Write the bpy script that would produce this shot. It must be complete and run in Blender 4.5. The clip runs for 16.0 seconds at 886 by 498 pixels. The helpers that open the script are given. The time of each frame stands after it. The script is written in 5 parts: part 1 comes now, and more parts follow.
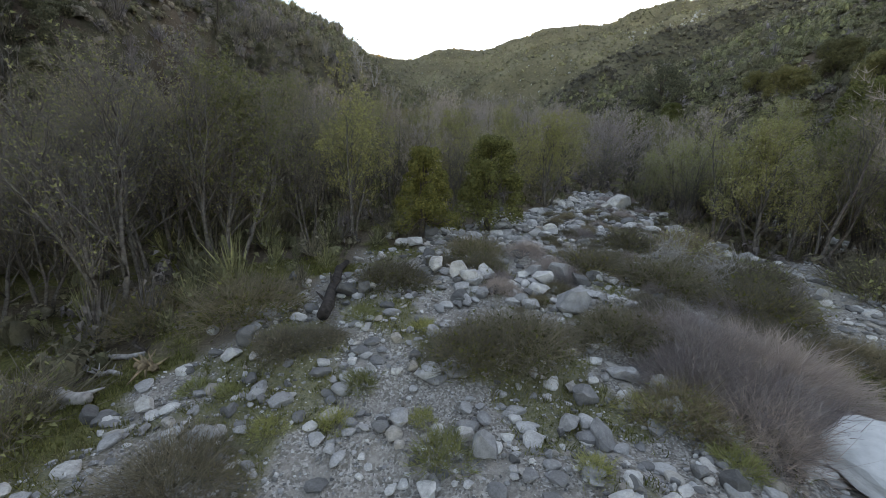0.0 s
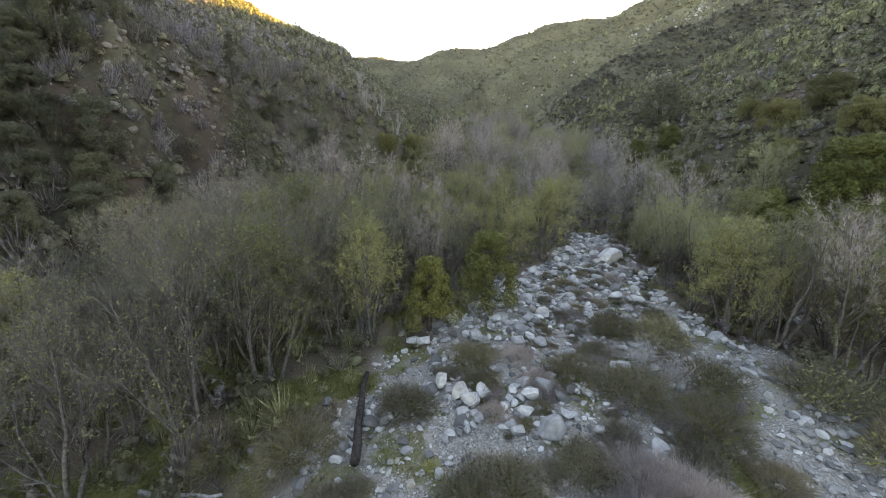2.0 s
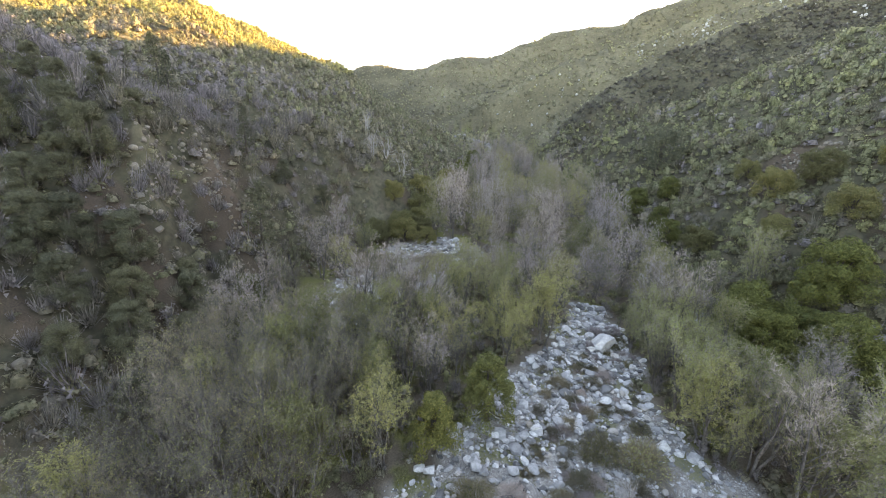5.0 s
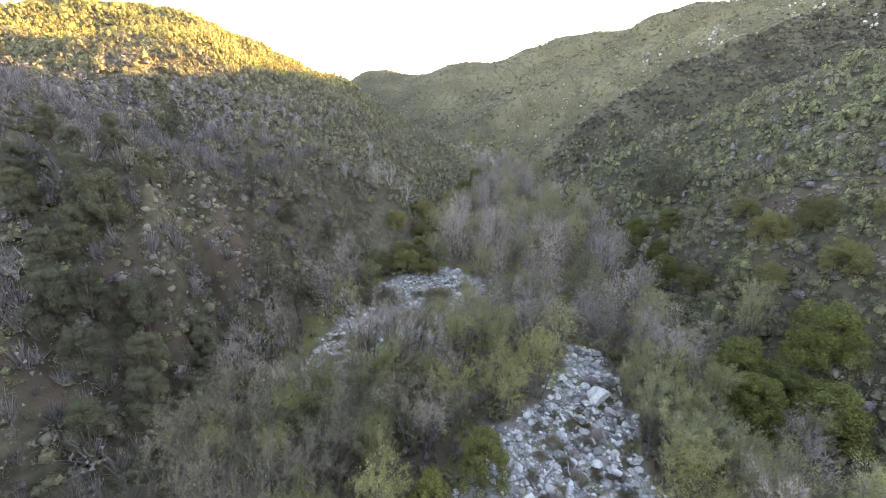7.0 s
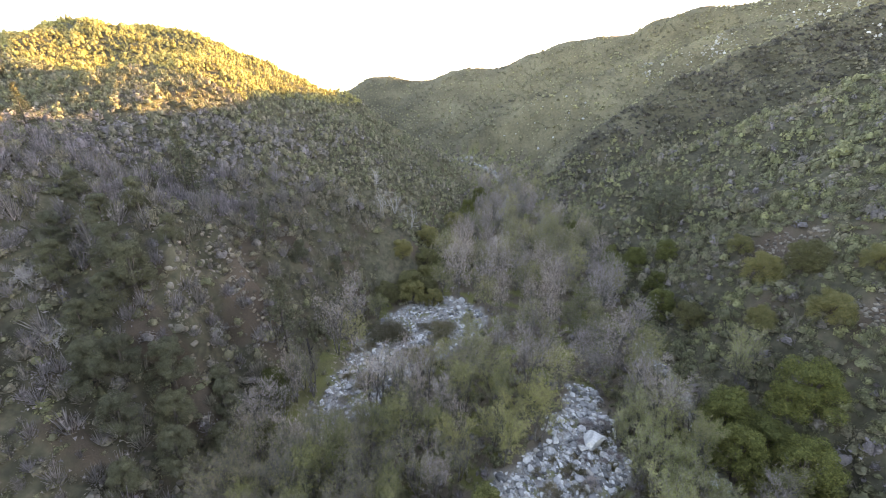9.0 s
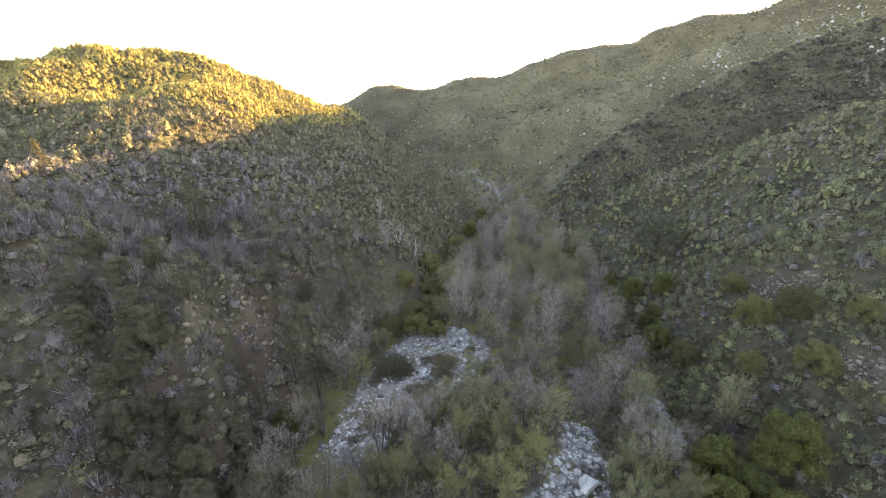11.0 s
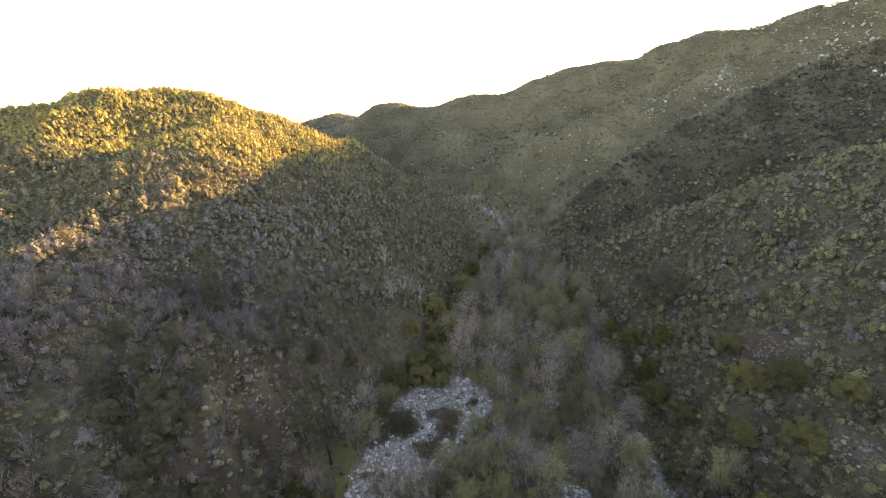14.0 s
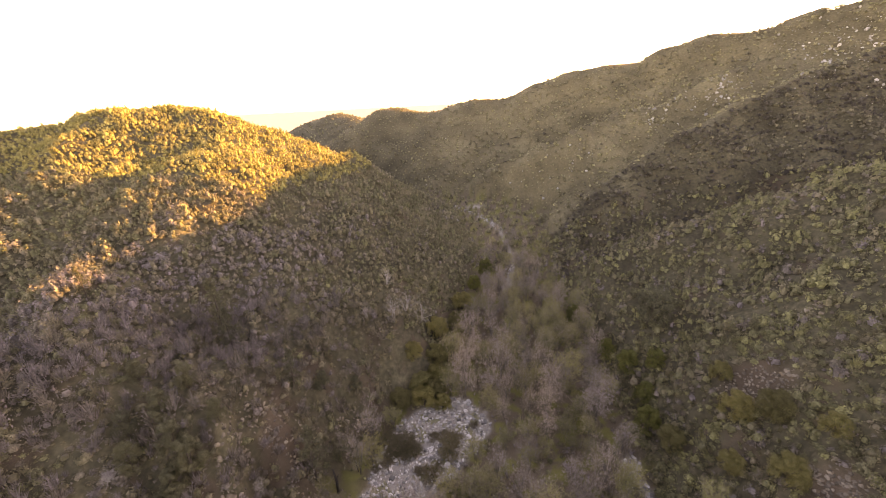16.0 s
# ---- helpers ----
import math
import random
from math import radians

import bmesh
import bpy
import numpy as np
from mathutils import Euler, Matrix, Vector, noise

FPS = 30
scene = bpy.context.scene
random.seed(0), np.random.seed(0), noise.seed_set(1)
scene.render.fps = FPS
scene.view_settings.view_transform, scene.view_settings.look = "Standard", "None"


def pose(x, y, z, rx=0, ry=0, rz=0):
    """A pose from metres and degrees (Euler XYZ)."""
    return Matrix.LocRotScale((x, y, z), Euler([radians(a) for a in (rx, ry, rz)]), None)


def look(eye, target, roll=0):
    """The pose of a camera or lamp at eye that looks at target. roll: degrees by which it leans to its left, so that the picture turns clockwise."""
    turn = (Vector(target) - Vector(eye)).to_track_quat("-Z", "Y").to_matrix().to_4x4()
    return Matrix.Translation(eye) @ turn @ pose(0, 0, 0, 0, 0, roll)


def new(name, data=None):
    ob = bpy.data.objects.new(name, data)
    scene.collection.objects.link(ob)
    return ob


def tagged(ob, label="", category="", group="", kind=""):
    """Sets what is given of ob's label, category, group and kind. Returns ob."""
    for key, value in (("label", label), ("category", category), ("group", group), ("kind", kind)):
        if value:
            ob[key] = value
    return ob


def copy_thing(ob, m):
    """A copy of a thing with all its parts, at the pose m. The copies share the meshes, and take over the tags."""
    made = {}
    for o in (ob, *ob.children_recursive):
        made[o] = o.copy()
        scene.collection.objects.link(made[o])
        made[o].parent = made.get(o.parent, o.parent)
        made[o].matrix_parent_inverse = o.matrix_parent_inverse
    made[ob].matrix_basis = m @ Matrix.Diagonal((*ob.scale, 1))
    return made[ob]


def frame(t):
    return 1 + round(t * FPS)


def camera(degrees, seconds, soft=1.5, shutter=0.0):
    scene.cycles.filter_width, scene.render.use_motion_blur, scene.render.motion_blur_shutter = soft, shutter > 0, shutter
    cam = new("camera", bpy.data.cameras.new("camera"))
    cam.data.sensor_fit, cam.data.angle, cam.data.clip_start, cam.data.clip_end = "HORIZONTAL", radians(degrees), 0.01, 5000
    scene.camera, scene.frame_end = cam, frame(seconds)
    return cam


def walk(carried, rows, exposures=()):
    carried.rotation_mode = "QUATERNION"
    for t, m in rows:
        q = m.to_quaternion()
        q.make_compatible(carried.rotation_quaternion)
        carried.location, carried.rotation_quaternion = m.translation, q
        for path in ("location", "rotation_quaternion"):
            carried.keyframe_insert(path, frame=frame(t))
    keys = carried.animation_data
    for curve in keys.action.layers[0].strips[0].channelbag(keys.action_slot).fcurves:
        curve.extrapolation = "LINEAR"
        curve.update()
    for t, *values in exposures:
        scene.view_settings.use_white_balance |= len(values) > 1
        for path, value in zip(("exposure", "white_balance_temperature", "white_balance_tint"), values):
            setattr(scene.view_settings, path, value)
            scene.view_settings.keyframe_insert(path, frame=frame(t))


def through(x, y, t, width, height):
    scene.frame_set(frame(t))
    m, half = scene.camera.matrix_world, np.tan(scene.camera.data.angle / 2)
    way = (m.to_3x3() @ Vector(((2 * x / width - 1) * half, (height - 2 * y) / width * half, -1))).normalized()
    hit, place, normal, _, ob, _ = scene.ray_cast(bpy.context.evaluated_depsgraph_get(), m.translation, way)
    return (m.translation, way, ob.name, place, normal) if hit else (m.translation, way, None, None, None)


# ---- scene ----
cam = camera(97.3, 16.0, 0.8)
PATH = [
    (0, (0.280, -0.069, 4.683), (0.233, 9.647, 2.314), 3.35),
    (0.5, (0.235, -0.332, 6.213), (0.150, 9.358, 3.746), 2.74),
    (1, (0.303, -0.740, 8.026), (0.144, 8.935, 5.499), 1.91),
    (1.5, (0.427, -1.220, 9.959), (0.179, 8.439, 7.383), 1.21),
    (2, (0.412, -1.597, 12.078), (0.130, 8.032, 9.395), 1.09),
    (2.5, (0.466, -1.920, 13.998), (0.124, 7.700, 11.287), 0.74),
    (3, (0.456, -2.008, 15.807), (0.080, 7.609, 13.092), 0.70),
    (3.5, (0.333, -2.032, 17.655), (-0.044, 7.560, 14.854), 0.71),
    (4, (0.256, -1.917, 19.381), (-0.128, 7.658, 16.522), 0.77),
    (6.5, (0.871, -0.385, 28.170), (0.335, 9.115, 25.094), 0.54),
    (7, (0.973, -0.395, 30.011), (0.400, 9.087, 26.887), 0.40),
    (7.5, (0.978, -0.410, 31.875), (0.377, 9.058, 28.714), 0.20),
    (8, (0.983, -0.465, 33.862), (0.353, 8.986, 30.656), 0.04),
    (8.5, (1.027, -0.547, 35.800), (0.367, 8.885, 32.545), -0.14),
    (11, (1.539, -0.167, 45.723), (0.739, 9.188, 42.283), -0.95),
    (11.5, (1.803, 0.061, 47.719), (0.964, 9.423, 44.304), -1.17),
    (12, (1.981, 0.352, 49.800), (1.106, 9.721, 46.416), -1.39),
    (12.5, (2.105, 0.730, 51.801), (1.203, 10.100, 48.427), -1.63),
    (13, (2.253, 1.044, 53.699), (1.324, 10.404, 50.303), -1.86),
    (13.5, (2.349, 1.390, 55.688), (1.405, 10.715, 52.200), -2.04),
    (14, (2.638, 1.651, 57.880), (1.657, 10.945, 54.321), -2.27),
    (14.5, (2.878, 1.878, 59.895), (1.870, 11.148, 56.283), -2.48),
    (15, (3.153, 2.097, 61.957), (2.114, 11.344, 58.295), -2.71),
    (15.5, (3.415, 2.311, 63.743), (2.352, 11.536, 60.032), -2.90),
    (16, (3.786, 2.440, 65.282), (2.691, 11.648, 61.539), -3.16),
]
EXPOSURES = [(0.0, 2.87, 11700, 17), (0.5, 3.1, 11650, 17), (1.0, 3.22, 11650, 17), (3.5, 3.75, 11500, 17), (7.0, 3.9, 10500, 21), (11.0, 3.57, 11000, 21), (14.0, 3.08, 11500, 23), (15.0, 2.95, 13500, 28), (16.0, 3.38, 21000, 44)]
walk(cam, [(t, look(eye, target, roll)) for t, eye, target, roll in PATH], EXPOSURES)

# ---- light ----
SUN_HIGH, SUN_ROUND = 11.5, 57.0  # degrees above the horizon, and clockwise from +y
world = bpy.data.worlds.new("evening_sky")
scene.world = world
world.use_nodes = True
nodes, links = world.node_tree.nodes, world.node_tree.links
sky = nodes.new("ShaderNodeTexSky")
sky.sky_type, sky.sun_disc = "NISHITA", False
sky.sun_elevation, sky.sun_rotation = radians(SUN_HIGH), radians(SUN_ROUND)
sky.altitude, sky.air_density, sky.dust_density, sky.ozone_density = 1500, 0.7, 0.8, 1.0
links.new(sky.outputs["Color"], nodes["Background"].inputs["Color"])
nodes["Background"].inputs["Strength"].default_value = 0.15
sun_way = Vector((math.sin(radians(SUN_ROUND)) * math.cos(radians(SUN_HIGH)), math.cos(radians(SUN_ROUND)) * math.cos(radians(SUN_HIGH)), math.sin(radians(SUN_HIGH))))
sun = new("sun", bpy.data.lights.new("sun", "SUN"))
sun.data.energy, sun.data.angle, sun.data.color = 3.7, radians(0.5), (1.0, 0.75, 0.36)
sun.matrix_world = look(sun_way * 100, (0, 0, 0))


# ---- materials ----
def material(name, rough=0.9):
    m = bpy.data.materials.new(name)
    m.use_nodes = True
    n, l = m.node_tree.nodes, m.node_tree.links
    b = n["Principled BSDF"]
    b.inputs["Roughness"].default_value = rough
    b.inputs["Specular IOR Level"].default_value = 0.25
    return m, n, l, b


def mixed(n, l, a, b, factor, kind="MIX"):
    mix = n.new("ShaderNodeMix")
    mix.data_type, mix.blend_type = "RGBA", kind
    for socket, v in ((mix.inputs[0], factor), (mix.inputs[6], a), (mix.inputs[7], b)):
        if isinstance(v, bpy.types.NodeSocket):
            l.new(v, socket)
        elif isinstance(v, (int, float)):
            socket.default_value = v
        else:
            socket.default_value = (*v, 1)
    return mix.outputs[2]


def ramped(n, l, value, *stops):
    r = n.new("ShaderNodeValToRGB")
    for _ in range(len(stops) - 2):
        r.color_ramp.elements.new(0.5)
    for e, (p, c) in zip(r.color_ramp.elements, stops):
        e.position, e.color = p, (*c, 1) if not isinstance(c, (int, float)) else (c, c, c, 1)
    l.new(value, r.inputs[0])
    return r.outputs[0]


def noise_at(n, l, scale, detail=4, coords=None, rough=0.55):
    t = n.new("ShaderNodeTexNoise")
    t.inputs["Scale"].default_value, t.inputs["Detail"].default_value, t.inputs["Roughness"].default_value = scale, detail, rough
    if coords is None:
        coords = n.new("ShaderNodeTexCoord").outputs["Object"]
    l.new(coords, t.inputs["Vector"])
    return t.outputs["Fac"]


def cells_at(n, l, scale, coords=None, feature="F1", out="Distance"):
    t = n.new("ShaderNodeTexVoronoi")
    t.feature = feature
    t.inputs["Scale"].default_value = scale
    if coords is None:
        coords = n.new("ShaderNodeTexCoord").outputs["Object"]
    l.new(coords, t.inputs["Vector"])
    return t.outputs[out]


def bumped(n, l, b, height, strength=0.5, distance=0.05):
    k = n.new("ShaderNodeBump")
    k.inputs["Strength"].default_value, k.inputs["Distance"].default_value = strength, distance
    l.new(height, k.inputs["Height"])
    l.new(k.outputs[0], b.inputs["Normal"])


def attribute(n, key):
    a = n.new("ShaderNodeAttribute")
    a.attribute_name = key
    return a.outputs["Fac"]


def ground_material():
    m, n, l, b = material("ground_cover", 0.95)
    pos = n.new("ShaderNodeNewGeometry").outputs["Position"]
    fine, mid, wide = noise_at(n, l, 9, 5, pos), noise_at(n, l, 1.3, 5, pos), noise_at(n, l, 0.09, 5, pos)
    pebble = cells_at(n, l, 21, pos, out="Color")
    pebble_edge = cells_at(n, l, 21, pos)
    stone = mixed(n, l, ramped(n, l, pebble, (0.2, (0.12, 0.115, 0.105)), (0.8, (0.44, 0.425, 0.395))), (0.17, 0.155, 0.135), ramped(n, l, fine, (0.45, 0.1), (0.62, 0.8)))
    sand = ramped(n, l, mid, (0.3, (0.17, 0.157, 0.135)), (0.7, (0.3, 0.28, 0.25)))
    stone = mixed(n, l, stone, sand, ramped(n, l, mid, (0.5, 0.0), (0.66, 0.8)))
    soil = ramped(n, l, fine, (0.3, (0.07, 0.055, 0.04)), (0.7, (0.16, 0.13, 0.095)))
    grass = ramped(n, l, fine, (0.3, (0.075, 0.082, 0.027)), (0.7, (0.18, 0.17, 0.065)))
    low = mixed(n, l, soil, grass, attribute(n, "grass"))
    low = mixed(n, l, low, mixed(n, l, stone, grass, ramped(n, l, attribute(n, "grass"), (0.35, 0.0), (0.95, 0.7))), attribute(n, "gravel"))
    scrub = ramped(n, l, mid, (0.32, (0.048, 0.046, 0.03)), (0.5, (0.075, 0.07, 0.045)), (0.72, (0.12, 0.105, 0.07)))
    # Paler straw ground, with haze and low sunlight put into the colour.
    scrub = mixed(n, l, scrub, ramped(n, l, mid, (0.32, (0.085, 0.077, 0.046)), (0.6, (0.135, 0.12, 0.076)), (0.75, (0.2, 0.172, 0.118))), attribute(n, "dry"))
    scrub = mixed(n, l, scrub, ramped(n, l, fine, (0.3, (0.055, 0.043, 0.033)), (0.7, (0.13, 0.096, 0.07))), attribute(n, "earth"))
    scrub = mixed(n, l, scrub, ramped(n, l, wide, (0.3, 0.55), (0.7, 1.25)), 1.0, "MULTIPLY")
    all_land = mixed(n, l, low, scrub, attribute(n, "hill"))
    l.new(mixed(n, l, all_land, (0.3, 0.3, 0.28), attribute(n, "plain")), b.inputs["Base Color"])
    bumped(n, l, b, mixed(n, l, fine, pebble_edge, 0.5), 0.8, 0.06)
    return m


GROUND = ground_material()


def bark_material(name, dark, light):
    m, n, l, b = material(name, 0.9)
    grain = noise_at(n, l, 6, 5)
    l.new(ramped(n, l, grain, (0.3, dark), (0.7, light)), b.inputs["Base Color"])
    bumped(n, l, b, noise_at(n, l, 22, 4), 0.6, 0.02)
    return m


def leaf_material(name, dark, light, odd, through=0.35):
    """Leaves and twigs, varied from plant to plant and from leaf to leaf."""
    m, n, l, b = material(name, 0.75)
    info, geo = n.new("ShaderNodeObjectInfo"), n.new("ShaderNodeNewGeometry")
    leaf = ramped(n, l, geo.outputs["Random Per Island"], (0.0, dark), (0.65, light), (1.0, odd))
    tint = ramped(n, l, info.outputs["Random"], (0.0, (0.64, 0.64, 0.65)), (0.5, (1.0, 1.0, 1.0)), (1.0, (1.28, 1.2, 1.08)))
    colour = mixed(n, l, leaf, tint, 1.0, "MULTIPLY")
    l.new(colour, b.inputs["Base Color"])
    glow = n.new("ShaderNodeBsdfTranslucent")
    l.new(colour, glow.inputs["Color"])
    both = n.new("ShaderNodeMixShader")
    both.inputs[0].default_value = through
    l.new(b.outputs[0], both.inputs[1])
    l.new(glow.outputs[0], both.inputs[2])
    l.new(both.outputs[0], n["Material Output"].inputs["Surface"])
    return m


def scrub_material(name, *stops):
    """Scrub whose colour goes from kind to kind with the plant's own tone."""
    m, n, l, b = material(name, 0.85)
    geo = n.new("ShaderNodeNewGeometry")
    base = ramped(n, l, attribute(n, "tone"), *stops)
    leaf = ramped(n, l, geo.outputs["Random Per Island"], (0.0, 0.58), (1.0, 1.42))
    colour = mixed(n, l, base, leaf, 1.0, "MULTIPLY")
    tuft = noise_at(n, l, 4.5, 5, geo.outputs["Position"], 0.7)
    colour = mixed(n, l, colour, ramped(n, l, tuft, (0.32, 0.7), (0.5, 1.0), (0.68, 1.25)), 1.0, "MULTIPLY")
    l.new(colour, b.inputs["Base Color"])
    bumped(n, l, b, tuft, 0.9, 0.25)
    glow = n.new("ShaderNodeBsdfTranslucent")
    l.new(colour, glow.inputs["Color"])
    both = n.new("ShaderNodeMixShader")
    both.inputs[0].default_value = 0.15
    l.new(b.outputs[0], both.inputs[1])
    l.new(glow.outputs[0], both.inputs[2])
    l.new(both.outputs[0], n["Material Output"].inputs["Surface"])
    return m


def stone_material(name, by_object):
    m, n, l, b = material(name, 0.85)
    which = n.new("ShaderNodeObjectInfo").outputs["Random"] if by_object else attribute(n, "tone")
    base = ramped(n, l, which, (0.0, (0.1, 0.1, 0.098)), (0.25, (0.19, 0.192, 0.19)), (0.6, (0.37, 0.373, 0.366)), (0.85, (0.54, 0.54, 0.52)), (1.0, (0.29, 0.26, 0.22)))
    coords = n.new("ShaderNodeTexCoord").outputs["Object"]
    spots = noise_at(n, l, 2.2, 6, coords, 0.65)
    grain = noise_at(n, l, 28, 4, coords)
    colour = mixed(n, l, base, ramped(n, l, spots, (0.3, 0.62), (0.55, 1.0), (0.75, 1.2)), 1.0, "MULTIPLY")
    colour = mixed(n, l, colour, ramped(n, l, grain, (0.3, 0.8), (0.7, 1.15)), 1.0, "MULTIPLY")
    l.new(colour, b.inputs["Base Color"])
    bumped(n, l, b, mixed(n, l, spots, grain, 0.35), 0.55, 0.06)
    return m


ALDER_BARK = bark_material("alder_bark", (0.06, 0.053, 0.047), (0.18, 0.163, 0.145))
DARK_BARK = bark_material("dark_bark", (0.035, 0.03, 0.027), (0.12, 0.1, 0.085))
GREY_WOOD = bark_material("weathered_wood", (0.2, 0.19, 0.18), (0.44, 0.42, 0.4))
CHARRED = bark_material("charred_wood", (0.012, 0.011, 0.01), (0.06, 0.05, 0.045))
BARE_TWIGS = leaf_material("bare_twigs", (0.14, 0.12, 0.107), (0.235, 0.207, 0.182), (0.32, 0.285, 0.245), 0.3)
MAUVE_TWIGS = leaf_material("mauve_twigs", (0.27, 0.233, 0.224), (0.375, 0.326, 0.314), (0.46, 0.407, 0.385), 0.35)
YOUNG_LEAVES = leaf_material("young_leaves", (0.165, 0.175, 0.072), (0.265, 0.265, 0.12), (0.34, 0.33, 0.165))
WILLOW_LEAVES = leaf_material("willow_leaves", (0.2, 0.22, 0.09), (0.31, 0.32, 0.14), (0.38, 0.37, 0.19))
OAK_LEAVES = leaf_material("oak_leaves", (0.055, 0.07, 0.022), (0.115, 0.128, 0.04), (0.18, 0.18, 0.06), 0.25)
JUNIPER_LEAVES = leaf_material("juniper_leaves", (0.07, 0.078, 0.026), (0.14, 0.145, 0.048), (0.21, 0.2, 0.075), 0.25)
PINE_NEEDLES = leaf_material("pine_needles", (0.058, 0.062, 0.042), (0.105, 0.11, 0.07), (0.15, 0.15, 0.098), 0.2)
BROOM_TWIGS = leaf_material("broom_twigs", (0.12, 0.105, 0.08), (0.21, 0.19, 0.135), (0.3, 0.26, 0.19), 0.3)
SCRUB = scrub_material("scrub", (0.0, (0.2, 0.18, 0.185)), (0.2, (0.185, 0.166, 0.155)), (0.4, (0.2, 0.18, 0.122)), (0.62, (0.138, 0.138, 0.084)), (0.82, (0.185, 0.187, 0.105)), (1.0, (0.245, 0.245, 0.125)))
# Light stops are raised for haze; the dark stop holds the spur's shade.
DRY_HAZE_SCRUB = scrub_material("dry_scrub", (0.0, (0.07, 0.064, 0.056)), (0.5, (0.2, 0.19, 0.125)), (1.0, (0.26, 0.245, 0.14)))
# Hilltop scrub with the low sun's gold put into its colour.
SUNLIT_SCRUB = scrub_material("golden_scrub", (0.0, (0.19, 0.165, 0.08)), (0.5, (0.27, 0.238, 0.1)), (1.0, (0.32, 0.29, 0.115)))
OLIVE_LEAVES = leaf_material("olive_leaves", (0.09, 0.09, 0.04), (0.16, 0.155, 0.068), (0.22, 0.2, 0.095), 0.25)
GRASS = scrub_material("grass_blades", (0.0, (0.1, 0.115, 0.035)), (0.5, (0.18, 0.18, 0.06)), (0.8, (0.22, 0.2, 0.1)), (1.0, (0.28, 0.24, 0.15)))
BOULDER = stone_material("boulder_stone", True)
STONES = stone_material("creek_stones", False)
PALE_STONE = bark_material("pale_stone", (0.4, 0.425, 0.425), (0.58, 0.6, 0.59))
OUTCROP = stone_material("outcrop_rock", True)
for node in OUTCROP.node_tree.nodes:
    if node.type == "VALTORGB" and len(node.color_ramp.elements) == 5:
        for e, c in zip(node.color_ramp.elements, ((0.085, 0.073, 0.06), (0.135, 0.117, 0.096), (0.2, 0.173, 0.142), (0.3, 0.265, 0.215), (0.165, 0.125, 0.088))):
            e.color = (*c, 1)


# ---- shape of the land ----
def crest_height(x, y, line, slope, round_off):
    """Height of the flank below a crest line at every (x, y)."""
    best = np.full(x.shape, -1e9)
    for (ax, ay, az), (bx, by, bz) in zip(line[:-1], line[1:]):
        dx, dy = bx - ax, by - ay
        k = np.clip(((x - ax) * dx + (y - ay) * dy) / (dx * dx + dy * dy), 0, 1)
        d = np.hypot(x - ax - k * dx, y - ay - k * dy)
        best = np.maximum(best, az + k * (bz - az) - slope * (np.sqrt(d * d + round_off**2) - round_off))
    return best


RIDGES = [  # crest line, slope of the flanks, rounding of the crest
    ([(-420, 40, 90), (-200, 105, 61), (-148, 122, 59.5), (-124, 135, 66.5), (-95, 140, 62.5), (-77, 142, 56), (-56, 145, 46), (-28, 142, 29.5), (-1, 134, 20), (8, 128, 13)], 0.62, 8),
    ([(-95, 140, 59), (-80, 112, 52), (-75, 97, 45.5), (-70, 82, 38)], 0.52, 8),
    ([(-124, 135, 63), (-117, 112, 56), (-106, 88, 44)], 0.52, 8),
    ([(-62, 138, 49), (-44, 112, 37), (-30, 93, 28.5), (-21, 81, 18)], 0.6, 7),
    ([(-150, 90, 55), (-122, 82, 45), (-100, 76, 38), (-85, 80, 38), (-72, 64, 37), (-58, 47, 34), (-45, 48.5, 29), (-36, 50, 23)], 0.75, 5),
    ([(-58, 47, 31), (-90, 10, 42), (-95, -60, 55), (-80, -220, 70)], 0.85, 6),
    ([(240, -160, 90), (150, -20, 75), (112, 55, 60), (90.1, 97, 44.9), (85.8, 100, 41.9), (77, 103, 37.7), (65.9, 104, 32.6), (53.1, 104, 28.6), (44, 104, 26.6), (35, 108, 23.9), (29.6, 110, 21.7)], 0.6, 3),
    ([(122.7, 182, 71.6), (98, 177, 68.1), (74.6, 172, 58.1), (56, 172, 54.7), (36.5, 170, 46.4), (14.1, 168, 38.3), (0.2, 166, 33.1), (-11.5, 164, 29.5)], 0.8, 2),
    ([(139, 163, 72.9), (120.4, 159, 67.3), (104.7, 155, 62.4), (79.7, 148, 52.5), (66.4, 144, 45.9), (51, 139, 39.4), (36, 134, 31.2), (27.6, 131, 25.9)], 0.8, 2),
    ([(32.4, 228, 59.4), (17.5, 225, 54.3), (-9.5, 222, 50.1), (-42.8, 216, 40.6), (-60.8, 212, 36.4)], 0.6, 3),
    ([(-99.7, 246, 36.5), (-87.2, 244, 42.4), (-75.4, 243, 48.6), (-64.2, 242, 53.4), (-57, 242, 57), (-46.9, 242, 57.6), (-40, 241, 56.7), (-29.8, 238, 54.9), (-21.4, 236, 55.8), (-8.4, 234, 60.1), (14.8, 233, 61), (23.8, 232, 63.2), (31, 231, 65.9)], 0.8, 4),
    ([(31, 231, 65.9), (46.2, 228, 70.9), (62.2, 225, 73.1), (79.8, 221, 73.8), (90.3, 217, 79.7), (101.5, 215, 82.2), (117.3, 213, 83.4), (131.1, 209, 84.4), (133.4, 203, 86.4), (140.2, 201, 88.3), (151.1, 199, 89.4), (249, 187, 120.9)], 0.85, 5),
    ([(-230, 460, 20), (-168, 420, 46), (-149, 420, 50), (-125, 400, 46), (-100, 380, 43)], 0.42, 8),
]
LEFT_EDGE = ((-300, -40, 0, 30, 50, 60, 76, 93, 125, 160, 175, 200, 220, 300), (-34, -30, -29, -25.5, -23.5, -18.5, -7, -5, 2, -12, -40, -75, -110, -240))
